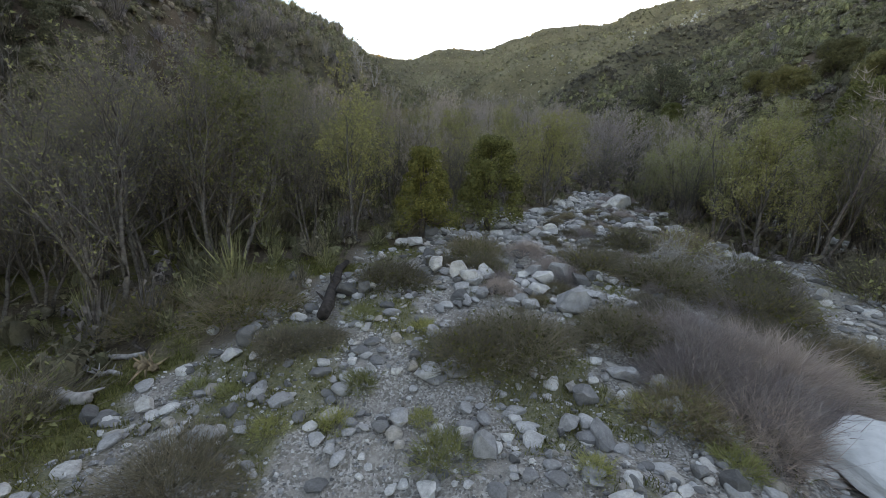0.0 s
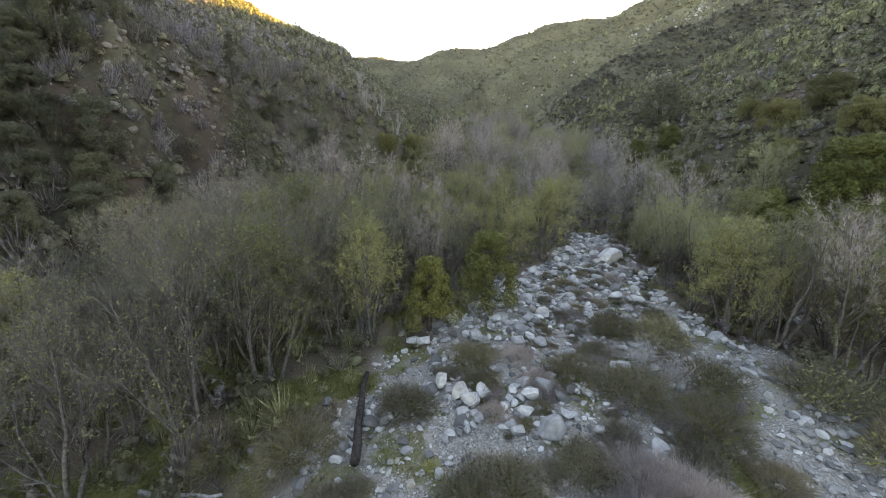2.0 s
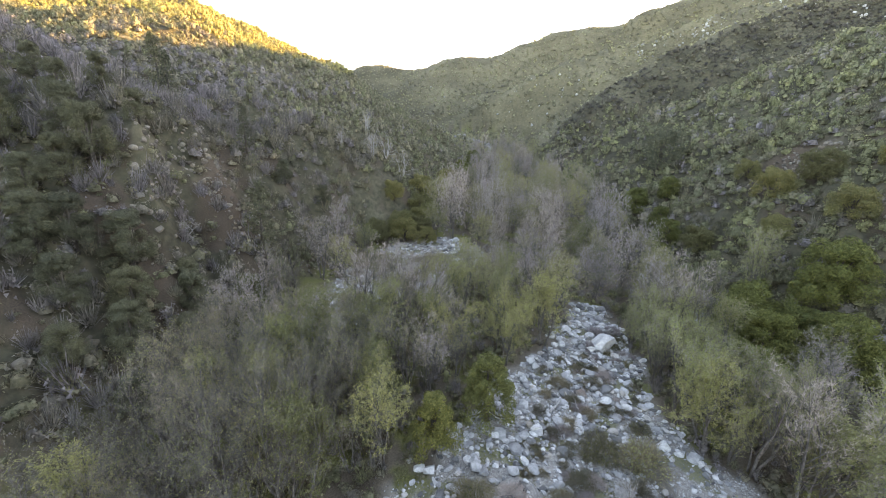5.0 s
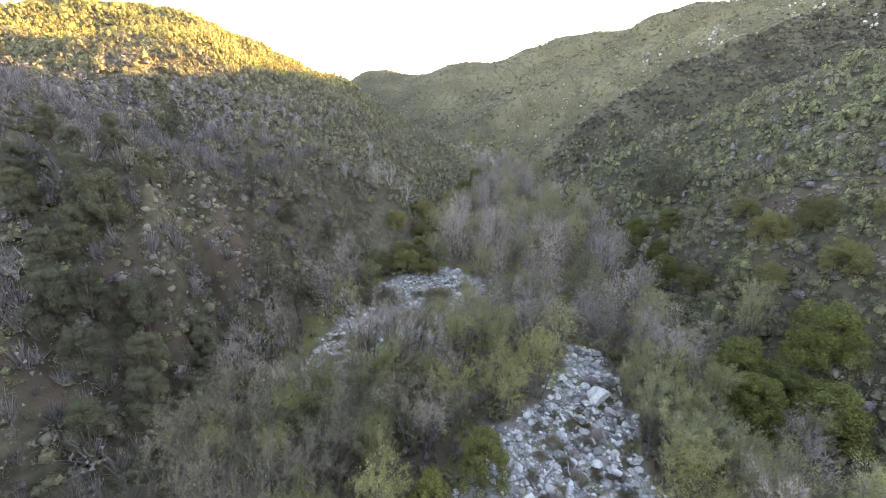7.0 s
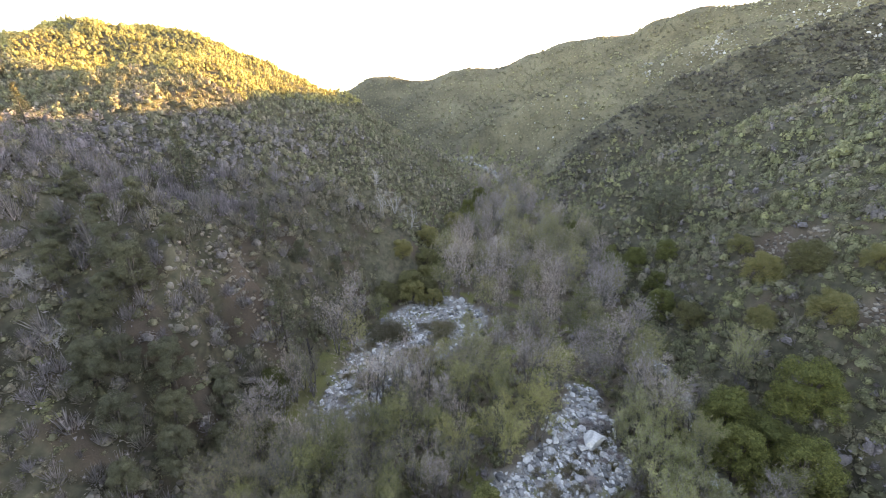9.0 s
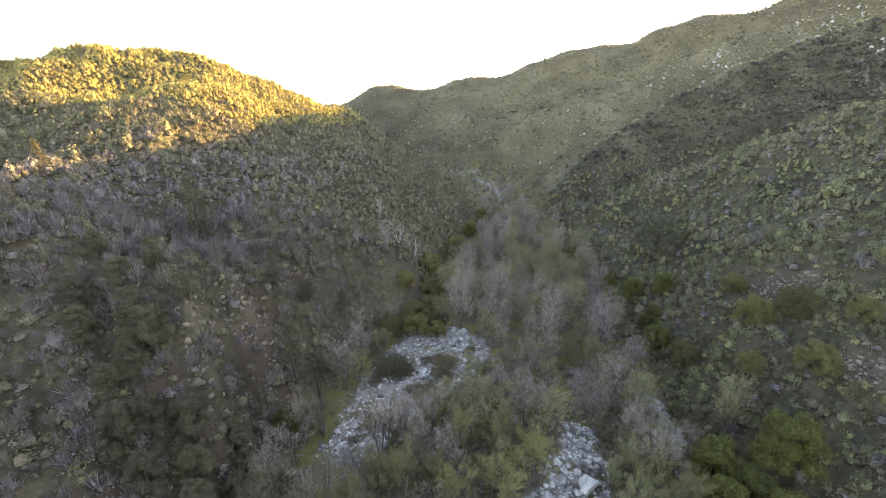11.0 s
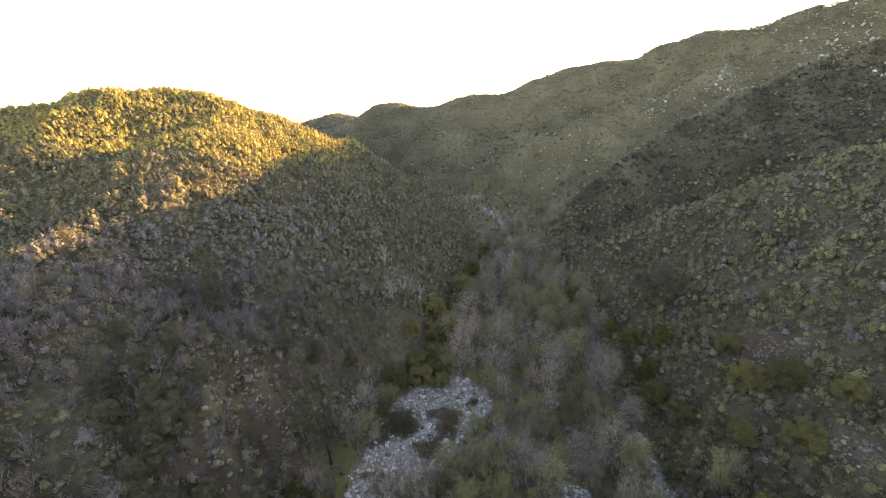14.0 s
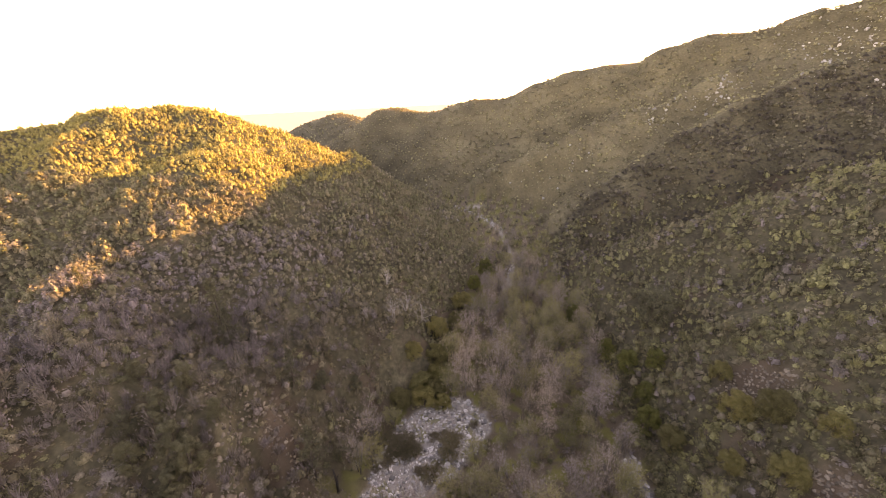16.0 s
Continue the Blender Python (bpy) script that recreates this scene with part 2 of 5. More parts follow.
RIGHT_EDGE = ((-300, -40, 0, 30, 50, 85, 120, 150, 160, 175, 200, 215, 235, 300), (30, 32, 34, 33, 31, 29, 24, 25, 14, -15, -50, -80, -112, -220))
FLOOR = ((-300, -40, 0, 8, 15, 30, 45, 60, 90, 120, 140, 165, 210, 300, 420, 1600, 9000), (-14, -2, -1.3, -1.1, -0.3, 0.1, 0.9, 2.0, 6.8, 14.0, 18.5, 21.5, 25, 27, 20, -70, -70))


def waves(x, y, size, seed, octaves=4):
    """Sum of rotated sine waves: a smooth uneven field of about -1 to 1."""
    rng = np.random.RandomState(seed)
    out, gain, total = np.zeros_like(x, dtype=float), 1.0, 0.0
    for _ in range(octaves):
        for _ in range(3):
            a, p, q = rng.uniform(0, 6.283, 3)
            k = 6.283 / size * rng.uniform(0.7, 1.4)
            out += gain * np.sin(k * (x * np.cos(a) + y * np.sin(a)) + p + 1.3 * np.sin(0.61 * k * (y * np.cos(a) - x * np.sin(a)) + q))
        total += gain * 1.8
        gain, size = gain * 0.5, size * 0.47
    return out / total


def ground_height(x, y):
    x, y = np.asarray(x, float), np.asarray(y, float)
    floor = np.interp(y, *FLOOR)
    # the low ground beside the gravel bar, and the bar itself
    near = np.exp(-(((y - 8) / 16) ** 2))
    floor = floor - 2.0 * near / (1 + np.exp((x + 9.0) / 1.4)) - 0.6 * near / (1 + np.exp(-(x - 11.0) / 1.5))
    floor = floor + 0.35 * waves(x, y, 11, 3) * (np.abs(y) < 400) + 0.12 * waves(x, y, 2.6, 5, 3)
    hills = np.full(x.shape, -500.0)
    for line, slope, round_off in RIDGES:
        h = crest_height(x, y, line, slope, round_off)
        hills = np.logaddexp(hills / 0.9, h / 0.9) * 0.9
    creases = np.clip(np.hypot(x, y) / 150 - 0.7, 0, 1) * (y < 330)
    hills = hills + creases * (1.0 - 3.0 * np.abs(waves(x, y, 52, 13, 1))) * np.clip((225 - y) / 30, 0, 1)
    far = np.clip(np.hypot(x, y - 20) / 90, 0.25, 1)
    far = far * (1 - 0.6 * np.clip((y - 150) / 60, 0, 1))
    hills = hills + far * (2.2 * waves(x, y, 46, 11, 4) + 0.9 * waves(x, y, 9, 12, 3) * (y < 190))
    # a side valley behind the right-hand spur
    for ax, ay, bx, by, deep, wide in ((36, 119, 78, 118, 6, 7), (78, 118, 125, 108, 8, 9)):
        k = np.clip(((x - ax) * (bx - ax) + (y - ay) * (by - ay)) / ((bx - ax) ** 2 + (by - ay) ** 2), 0, 1)
        hills = hills - deep * np.exp(-(((x - ax - k * (bx - ax)) ** 2 + (y - ay - k * (by - ay)) ** 2) / wide**2))
    # the creek has cut a steep bank into the hill beside it
    left = np.interp(y, *LEFT_EDGE) - x
    right = x - np.interp(y, *RIGHT_EDGE)
    bank = floor - 0.6 + np.where(left > 0, 1.2 + 0.9 * np.exp(-(((y - 46) / 13) ** 2)), 0) * left + np.where(right > 0, 1.0, 0) * right + 1.2 * waves(x, y, 7, 21, 4) * np.clip(np.maximum(left, right) / 4, 0, 1)
    inside = np.maximum(left, right)
    bank = np.where(inside > 0, bank, floor - 0.6)
    soft = 0.4 + np.clip(inside / 6, 0, 2.2)
    hills = -np.logaddexp(-hills / soft, -bank / soft) * soft
    # a rock rib with a gully beside it runs down the steep bank
    for ax, ay, bx, by, lift, wide in ((-38.5, 45.5, -34.2, 40.6, 1.6, 1.3), (-34.2, 40.6, -31.0, 37.0, 2.4, 1.2), (-31.0, 37.0, -28.4, 33.4, 1.8, 1.3), (-35.6, 46.2, -31.2, 42.4, -2.0, 1.7), (-31.2, 42.4, -27.6, 38.0, -2.8, 1.8), (-33.4, 49.2, -29.4, 46.0, 1.2, 1.4), (-46.0, 40.0, -40.0, 33.0, -1.8, 2.2), (-52.0, 58.0, -42.0, 54.0, -2.2, 2.4)):
        k = np.clip(((x - ax) * (bx - ax) + (y - ay) * (by - ay)) / ((bx - ax) ** 2 + (by - ay) ** 2), 0, 1)
        hills = hills + lift * np.exp(-(((x - ax - k * (bx - ax)) ** 2 + (y - ay - k * (by - ay)) ** 2) / wide**2))
    return np.logaddexp(hills / 0.5, floor / 0.5) * 0.5


# ---- the ground sheet ----
def stretched(lo, hi, dense_lo, dense_hi, step, growth):
    """Coordinates that lie close together between dense_lo and dense_hi and spread out beyond."""
    mid = list(np.arange(dense_lo, dense_hi + step, step))
    for end, sign in ((hi, 1), (lo, -1)):
        s, p, out = step, mid[-1] if sign > 0 else mid[0], []
        while (p - end) * sign < 0:
            s *= growth
            p += sign * s
            out.append(p)
        mid = mid + out if sign > 0 else out[::-1] + mid
    return np.array(mid)


def mesh_from(name, verts, faces, materials, attributes=(), smooth=True, slots=None):
    """A mesh from arrays: faces is an (n, 3) or (n, 4) array, or a list of such."""
    me = bpy.data.meshes.new(name)
    faces = np.asarray(faces)
    n, k = faces.shape
    me.vertices.add(len(verts))
    me.vertices.foreach_set("co", np.asarray(verts, np.float32).ravel())
    me.loops.add(n * k)
    me.loops.foreach_set("vertex_index", faces.astype(np.int32).ravel())
    me.polygons.add(n)
    me.polygons.foreach_set("loop_start", np.arange(0, n * k, k, dtype=np.int32))
    me.polygons.foreach_set("use_smooth", np.full(n, smooth))
    for m in materials:
        me.materials.append(m)
    if slots is not None:
        me.polygons.foreach_set("material_index", np.asarray(slots, np.int32))
    for key, values in attributes:
        me.attributes.new(key, "FLOAT", "POINT").data.foreach_set("value", np.asarray(values, np.float32))
    me.update(calc_edges=True)
    return me


def smooth_step(v, lo, hi):
    k = np.clip((v - lo) / (hi - lo), 0, 1)
    return k * k * (3 - 2 * k)


def along(x, y, line, wide):
    """1 on a line of (x, y, half width), fading to 0 over `wide` beyond it."""
    best = np.zeros(np.shape(x))
    for (ax, ay, aw), (bx, by, bw) in zip(line[:-1], line[1:]):
        dx, dy = bx - ax, by - ay
        k = np.clip(((x - ax) * dx + (y - ay) * dy) / (dx * dx + dy * dy), 0, 1)
        d = np.hypot(x - ax - k * dx, y - ay - k * dy) - (aw + k * (bw - aw))
        best = np.maximum(best, 1 - smooth_step(d, 0, wide))
    return best


BAR = [(2, -30, 9), (1, 6, 7.5), (4, 14, 7.5), (10, 27, 6), (15, 36, 3.6), (17, 45, 1.2)]
RIGHT_WASH = [(20, -30, 3), (17.5, 8, 3.4), (18, 19, 2.0), (16.8, 26, 0.5), (15.5, 33, 0.3)]
LEFT_WASH = [(-16.2, 41.5, 1.2), (-14.8, 45, 2.8), (-12.6, 49, 4.6), (-9.8, 53.5, 6.6), (-7.0, 58, 7.2), (-3.0, 62.5, 5.2)]
WASH_FOOT = [(-16.6, 36.5, 1.6), (-15.6, 40, 3.0), (-14.2, 45, 3.6), (-12.4, 50, 4.6), (-9.0, 55.5, 6.6), (-2.5, 61.5, 5.6)]
RIGHT_CHANNEL = [(27, 24, 0.4), (28, 34, 0.5), (30.5, 44, 0.4), (29, 56, 0.2)]
FAR_WASH = [(1.0, 148, 0.3), (4.5, 143, 0.5), (8.5, 138, 0.2), (12.4, 121, 0.1), (11.6, 111, 0.7), (9, 104, 0.4)]
FAR_TRACK = [(-9, 159.4, 0.0), (4.7, 156.6, 0.5), (15, 155.3, 0.1)]


def gravel_mask(x, y, foot=True):
    wob = 1.2 * waves(x, y, 6, 31, 3)
    g = np.maximum.reduce([along(x + wob, y, line, 1.6) for line in (BAR, RIGHT_WASH, LEFT_WASH, RIGHT_CHANNEL) + ((WASH_FOOT,) if foot else ())] + [along(x, y, line, 0.8) for line in (FAR_WASH, FAR_TRACK)])
    return g


def grass_mask(x, y):
    low = smooth_step(waves(x, y, 5.5, 41, 3) + 0.35 * (x < -3) * (y < 17), 0.02, 0.42)
    # grassy strips at the foot of the steep bank
    return np.clip(low + np.exp(-(((x + 22) / 4) ** 2 + ((y - 36) / 6) ** 2)) + 0.8 * np.exp(-(((x + 20.5) / 2.5) ** 2 + ((y - 47) / 6) ** 2)), 0, 1)


FRONT_SPUR = (-20, 27.6, 36, 51, 66.4, 79.7, 104.7, 120.4, 139, 190), (122, 131, 134, 139, 144, 148, 155, 159, 163, 172)  # where the nearest spur behind the right-hand slope has its crest
xs = stretched(-4500, 4500, -30, 36, 0.45, 1.042)
ys = stretched(-600, 4600, -8, 66, 0.45, 1.036)
gx, gy = np.meshgrid(xs, ys)
gx, gy = gx.ravel(), gy.ravel()
gz = ground_height(gx, gy)
idx = np.arange(len(gx)).reshape(len(ys), len(xs))
quads = np.stack([idx[:-1, :-1], idx[:-1, 1:], idx[1:, 1:], idx[1:, :-1]], -1).reshape(-1, 4)
gravel = gravel_mask(gx, gy)
slope_z = ground_height(gx + 0.8, gy) - ground_height(gx - 0.8, gy)
slope_y = ground_height(gx, gy + 0.8) - ground_height(gx, gy - 0.8)
steep = np.hypot(slope_z, slope_y) / 1.6
hill = smooth_step(np.maximum(np.interp(gy, *LEFT_EDGE) - gx, gx - np.interp(gy, *RIGHT_EDGE)), -2, 4)
hill = np.where(gy > 180, 1, hill)
tan_patch = np.exp(-(((gx - 47.4) / 4.5) ** 2 + ((gy - 57.8) / 4.5) ** 2) ** 2) + np.exp(-(((gx - 48) / 3) ** 2 + ((gy - 41.4) / 3) ** 2) ** 2) + np.exp(-(((gx - 49.6) / 2.4) ** 2 + ((gy - 83.5) / 2) ** 2) ** 2)
earth = hill * smooth_step(0.6 * waves(gx, gy, 12, 51, 4) + 0.12 * (gx < -20) * (gy < 70) + 0.4 * smooth_step(steep, 0.8, 1.6), 0.35, 0.8) * (gy < 130)
earth = np.clip(earth + tan_patch, 0, 1)
# dry: lightened for haze on far slopes and sunlight on the left hilltop.
ground = new("ground", mesh_from("ground", np.stack([gx, gy, gz], 1), quads, [GROUND], (("gravel", gravel), ("grass", grass_mask(gx, gy)), ("hill", hill), ("earth", earth), ("dry", hill * np.maximum(smooth_step(gy - np.interp(gx, *FRONT_SPUR), -2, 3), 0.0) * smooth_step(gx, -50, -15) + 0.5 * hill * smooth_step(gz, 34, 44) * (1 - smooth_step(gx, -50, -15))), ("plain", smooth_step(gy, 500, 900)))))
tagged(ground, "valley floor and scrub covered hills of gravel and dry soil", "ground", kind="structure")


def sheet_height(x, y):
    """Height of the ground sheet itself, between its grid points."""
    x, y = np.asarray(x, float), np.asarray(y, float)
    i = np.clip(np.searchsorted(xs, x) - 1, 0, len(xs) - 2)
    j = np.clip(np.searchsorted(ys, y) - 1, 0, len(ys) - 2)
    u, v = (x - xs[i]) / (xs[i + 1] - xs[i]), (y - ys[j]) / (ys[j + 1] - ys[j])
    z = gz.reshape(len(ys), len(xs))
    return (z[j, i] * (1 - u) + z[j, i + 1] * u) * (1 - v) + (z[j + 1, i] * (1 - u) + z[j + 1, i + 1] * u) * v


# ---- plants: the makers ----
class Soup:
    """Gathers triangles for one mesh."""

    def __init__(self):
        self.verts, self.tris, self.slots, self.count = [], [], [], 0

    def add(self, verts, tris, slot=0):
        self.verts.append(np.asarray(verts, float))
        self.tris.append(np.asarray(tris, int) + self.count)
        self.slots.append(np.full(len(tris), slot))
        self.count += len(verts)

    def tube(self, points, radii, sides, slot=0):
        points, rings = np.asarray(points, float), []
        for i, p in enumerate(points):
            d = points[min(i + 1, len(points) - 1)] - points[max(i - 1, 0)]
            d = d / (np.linalg.norm(d) + 1e-9)
            u = np.cross(d, (0.31, 0.95, 0.05))
            u /= np.linalg.norm(u) + 1e-9
            v = np.cross(d, u)
            a = np.arange(sides) * 6.2832 / sides
            rings.append(p + radii[i] * (np.cos(a)[:, None] * u + np.sin(a)[:, None] * v))
        tris = []
        for i in range(len(points) - 1):
            for k in range(sides):
                a, b = i * sides + k, i * sides + (k + 1) % sides
                tris += [(a, b, b + sides), (a, b + sides, a + sides)]
        for k in range(1, sides - 1):
            tris.append((0, k + 1, k))
            tris.append(((len(points) - 1) * sides, (len(points) - 1) * sides + k, (len(points) - 1) * sides + k + 1))
        self.add(np.concatenate(rings), tris, slot)

    def slivers(self, starts, ways, widths, rng, slot=0):
        """Thin tapering triangles: twigs and blades."""
        starts, ways = np.asarray(starts, float), np.asarray(ways, float)
        n = len(starts)
        side = np.cross(ways, rng.normal(size=(n, 3)))
        side *= (np.asarray(widths) / 2 / (np.linalg.norm(side, axis=1) + 1e-9))[:, None]
        v = np.stack([starts - side, starts + side, starts + ways], 1).reshape(-1, 3)
        self.add(v, np.arange(3 * n).reshape(-1, 3), slot)

    def leaves(self, centres, sizes, rng, slot=0, up=0.3, facing=None):
        """Small pointed leaves or tufts, turned at random."""
        centres = np.asarray(centres, float)
        n = len(centres)
        nrm = rng.normal(size=(n, 3)) + (0, 0, up) if facing is None else facing + rng.normal(size=(n, 3)) * 0.4
        a = np.cross(nrm, rng.normal(size=(n, 3)))
        a /= np.linalg.norm(a, axis=1)[:, None] + 1e-9
        b = np.cross(nrm, a)
        b /= np.linalg.norm(b, axis=1)[:, None] + 1e-9
        s = (np.asarray(sizes) * np.ones(n))[:, None]
        v = np.stack([centres - a * s * 1.2, centres + a * s * 0.7 + b * s * 0.6, centres + a * s * 0.7 - b * s * 0.6], 1).reshape(-1, 3)
        self.add(v, np.arange(3 * n).reshape(-1, 3), slot)

    def mesh(self, name, materials, smooth=False, attributes=()):
        return mesh_from(name, np.concatenate(self.verts), np.concatenate(self.tris), materials, attributes, smooth, np.concatenate(self.slots))


def unit(v):
    v = np.asarray(v, float)
    return v / (np.linalg.norm(v) + 1e-9)


def grow(wood, limbs, rng, start, way, length, radius, level, shape, tips):
    """One limb and, from it, the finer ones. tips gathers (place, way) at the ends and along the finest."""
    steps = (7, 5, 4, 3)[level]
    p, d, pts, rad = np.array(start, float), unit(way), [np.array(start, float)], [radius]
    for i in range(steps):
        d = unit(d + rng.normal(size=3) * shape["bend"] * (1 + 0.5 * level) + (0, 0, shape["rise"]))
        p = p + d * length / steps
        pts.append(p)
        rad.append(max(radius * (1 - 0.85 * (i + 1) / steps), 0.006))
    if level == shape["levels"]:
        limbs.slivers([pts[0]], [pts[-1] - pts[0]], [radius * 2.4], rng)
        for k in (len(pts) // 2, len(pts) - 1):
            tips.append((pts[k], unit(pts[k] - pts[k - 1])))
        return
    (limbs if level else wood).tube(pts, rad, (6, 3, 3)[level])
    count = shape["limbs"][level]
    for k in range(count):
        s = shape["from"][level] + (1 - shape["from"][level]) * (k + rng.uniform(0.1, 0.9)) / count
        f = s * steps
        i = min(int(f), steps - 1)
        at = pts[i] + (pts[i + 1] - pts[i]) * (f - i)
        axis = unit(pts[i + 1] - pts[i])
        side = unit(np.cross(axis, rng.normal(size=3)))
        open_ = shape["open"] * rng.uniform(0.7, 1.3)
        grow(wood, limbs, rng, at, axis * math.cos(open_) + side * math.sin(open_), length * shape["ratio"] * (1.15 - 0.55 * s) * rng.uniform(0.75, 1.2), radius * (1 - 0.75 * s) * 0.55, level + 1, shape, tips)


def part(name, mesh, parent, label=""):
    ob = new(name, mesh)
    ob.parent = parent
    if label:
        tagged(ob, label)
    return ob


def plant(name, pieces):
    """A plant with its parts: (part name, mesh) pairs."""
    root = new(name)
    root.empty_display_size = 0.2
    for key, me in pieces:
        if me:
            part(key, me, root)
    return root


ALDER_SHAPE = dict(bend=0.09, rise=0.05, levels=2, limbs=(15, 6), open=0.55, ratio=0.42)
ALDER_SHAPE["from"] = (0.22, 0.2)


ROUND_SHAPE = dict(bend=0.1, rise=0.03, levels=2, limbs=(16, 7), open=0.92, ratio=0.56)
ROUND_SHAPE["from"] = (0.18, 0.2)


WILLOW_SHAPE = dict(bend=0.07, rise=0.07, levels=2, limbs=(13, 6), open=0.36, ratio=0.4)
WILLOW_SHAPE["from"] = (0.15, 0.2)


def alder(seed, height, stems, leafy, twig_material, leaf, twigs=5, twig_size=0.7, leaf_size=0.075, twig_wide=1.0, shape=ALDER_SHAPE):
    """A slender streamside tree: several stems, upright limbs, a haze of fine twigs and some young leaves."""
    rng = np.random.RandomState(seed)
    wood, limbs, crown, leafage, tips = Soup(), Soup(), Soup(), Soup(), []
    for s in range(stems):
        a = rng.uniform(0, 6.28)
        lean = rng.uniform(0.05, 0.3) if stems > 1 else rng.uniform(0, 0.1)
        grow(wood, limbs, rng, (0.25 * math.cos(a) * (stems > 1), 0.25 * math.sin(a) * (stems > 1), -0.3), (lean * math.cos(a), lean * math.sin(a), 1), height * rng.uniform(0.75, 1.0), 0.014 * height * rng.uniform(0.7, 1), 0, shape, tips)
    at = np.repeat(np.array([t[0] for t in tips]), twigs, 0)
    way = np.repeat(np.array([t[1] for t in tips]), twigs, 0)
    way = way + rng.normal(size=way.shape) * 0.55 + (0, 0, 0.25)
    way = way / np.linalg.norm(way, axis=1)[:, None] * rng.uniform(0.35, 1.0, len(way))[:, None] * twig_size
    crown.slivers(at, way, rng.uniform(0.016, 0.034, len(at)) * twig_wide, rng, 0)
    n = int(len(at) * leafy)
    pick = rng.randint(0, len(at), n)
    leafage.leaves(at[pick] + way[pick] * rng.uniform(0.2, 1.1, n)[:, None] + rng.normal(size=(n, 3)) * 0.06, rng.uniform(0.6, 1.4, n) * leaf_size, rng)
    return ("trunk", wood.mesh("trunk", [ALDER_BARK], True)), ("branchwork", limbs.mesh("branchwork", [ALDER_BARK], True)), ("crown", crown.mesh("crown", [twig_material])), ("foliage", leafage.mesh("foliage", [leaf]))


def oak(seed, height, width, leaf, leaf_size=0.13, count=4200, cone=0.0):
    """A dense evergreen: a short trunk with limbs, and clumps of small leaves with an uneven outline."""
    rng = np.random.RandomState(seed)
    wood, crown = Soup(), Soup()
    clumps = []
    for k in range(64):
        a, h = rng.uniform(0, 6.28), rng.uniform(0.12, 1) ** 0.8
        reach = width / 2 * (math.sqrt(max(0.05, 1 - (1.4 * h - 0.55) ** 2)) * (1 - cone) + cone * (1.05 - h)) * (rng.uniform(0.7, 1.0) if k % 4 else rng.uniform(0.1, 0.6))
        clumps.append((np.array((reach * math.cos(a), reach * math.sin(a), h * height * 0.9)), rng.uniform(0.1, 0.18) * width * (1 - 0.5 * cone * h)))
    wood.tube([(0, 0, -0.4), (0.05, 0, height * 0.25), (0, 0.08, height * 0.7)], [0.05 * width, 0.04 * width, 0.015 * width], 7)
    limbs = []
    for c, r in clumps[::6]:
        limb = Soup()
        limb.tube([(0, 0, height * 0.2), c * (0.5, 0.5, 0.75), c], [0.02 * width, 0.014 * width, 0.006 * width], 4)
        limbs.append(("limb", limb.mesh("limb", [DARK_BARK], True)))
    per = count // len(clumps)
    for c, r in clumps:
        d = rng.normal(size=(per, 3)) + (0, 0, 0.35)
        d /= np.linalg.norm(d, axis=1)[:, None]
        crown.leaves(c + d * r * (rng.uniform(0.5, 1.1, per) ** 0.5)[:, None] * (1, 1, 0.9), rng.uniform(0.6, 1.4, per) * leaf_size, rng, 0, 0, d)
    return ("trunk", wood.mesh("trunk", [DARK_BARK], True)), *limbs, ("foliage", crown.mesh("foliage", [leaf]))


def pine(seed, height, leaf):
    """A thin-crowned conifer with whorled, drooping limbs."""
    rng = np.random.RandomState(seed)
    wood, limbs, crown = Soup(), Soup(), Soup()
    wood.tube([(0, 0, -0.5), (0.05, 0.02, height * 0.5), (0, 0, height)], [0.02 * height, 0.013 * height, 0.02], 7)
    for k in range(44):
        h = 0.18 + 0.8 * k / 44
        a, reach = rng.uniform(0, 6.28), (1.05 - h) * height * 0.26 * rng.uniform(0.6, 1.25) + 0.2
        tip = np.array((reach * math.cos(a), reach * math.sin(a), h * height + rng.uniform(-0.1, 0.35) * reach))
        limbs.tube([(0, 0, h * height), tip * (0.5, 0.5, 1), tip], [0.035, 0.025, 0.01], 3)
        n = 60
        s = rng.uniform(0.2, 1.05, n)[:, None]
        c = np.array((0, 0, h * height)) * (1 - s) + tip * s + rng.normal(size=(n, 3)) * 0.2
        crown.leaves(c, rng.uniform(0.08, 0.2, n), rng, 0, 0.2)
    return ("trunk", wood.mesh("trunk", [DARK_BARK], True)), ("branchwork", limbs.mesh("branchwork", [DARK_BARK], True)), ("foliage", crown.mesh("foliage", [leaf]))


DEAD_SHAPE = dict(bend=0.2, rise=0.03, levels=2, limbs=(9, 4), open=0.9, ratio=0.5)
DEAD_SHAPE["from"] = (0.2, 0.2)


def dead_tree(seed, height, stems=2):
    """A bleached dead tree: crooked bare limbs."""
    rng = np.random.RandomState(seed)
    wood, limbs, tips, crown = Soup(), Soup(), [], Soup()
    for s in range(stems):
        grow(wood, limbs, rng, (0, 0, -0.3), (rng.uniform(-0.5, 0.5), rng.uniform(-0.5, 0.5), 1), height * rng.uniform(0.7, 1), 0.02 * height, 0, DEAD_SHAPE, tips)
    at, way = np.array([t[0] for t in tips]), np.array([t[1] for t in tips])
    way = (way + rng.normal(size=way.shape) * 0.6) * rng.uniform(0.2, 0.7, len(way))[:, None]
    crown.slivers(at, way, np.full(len(at), 0.03), rng)
    return ("trunk", wood.mesh("trunk", [GREY_WOOD], True)), ("branchwork", limbs.mesh("branchwork", [GREY_WOOD], True)), ("crown", crown.mesh("crown", [GREY_WOOD]))


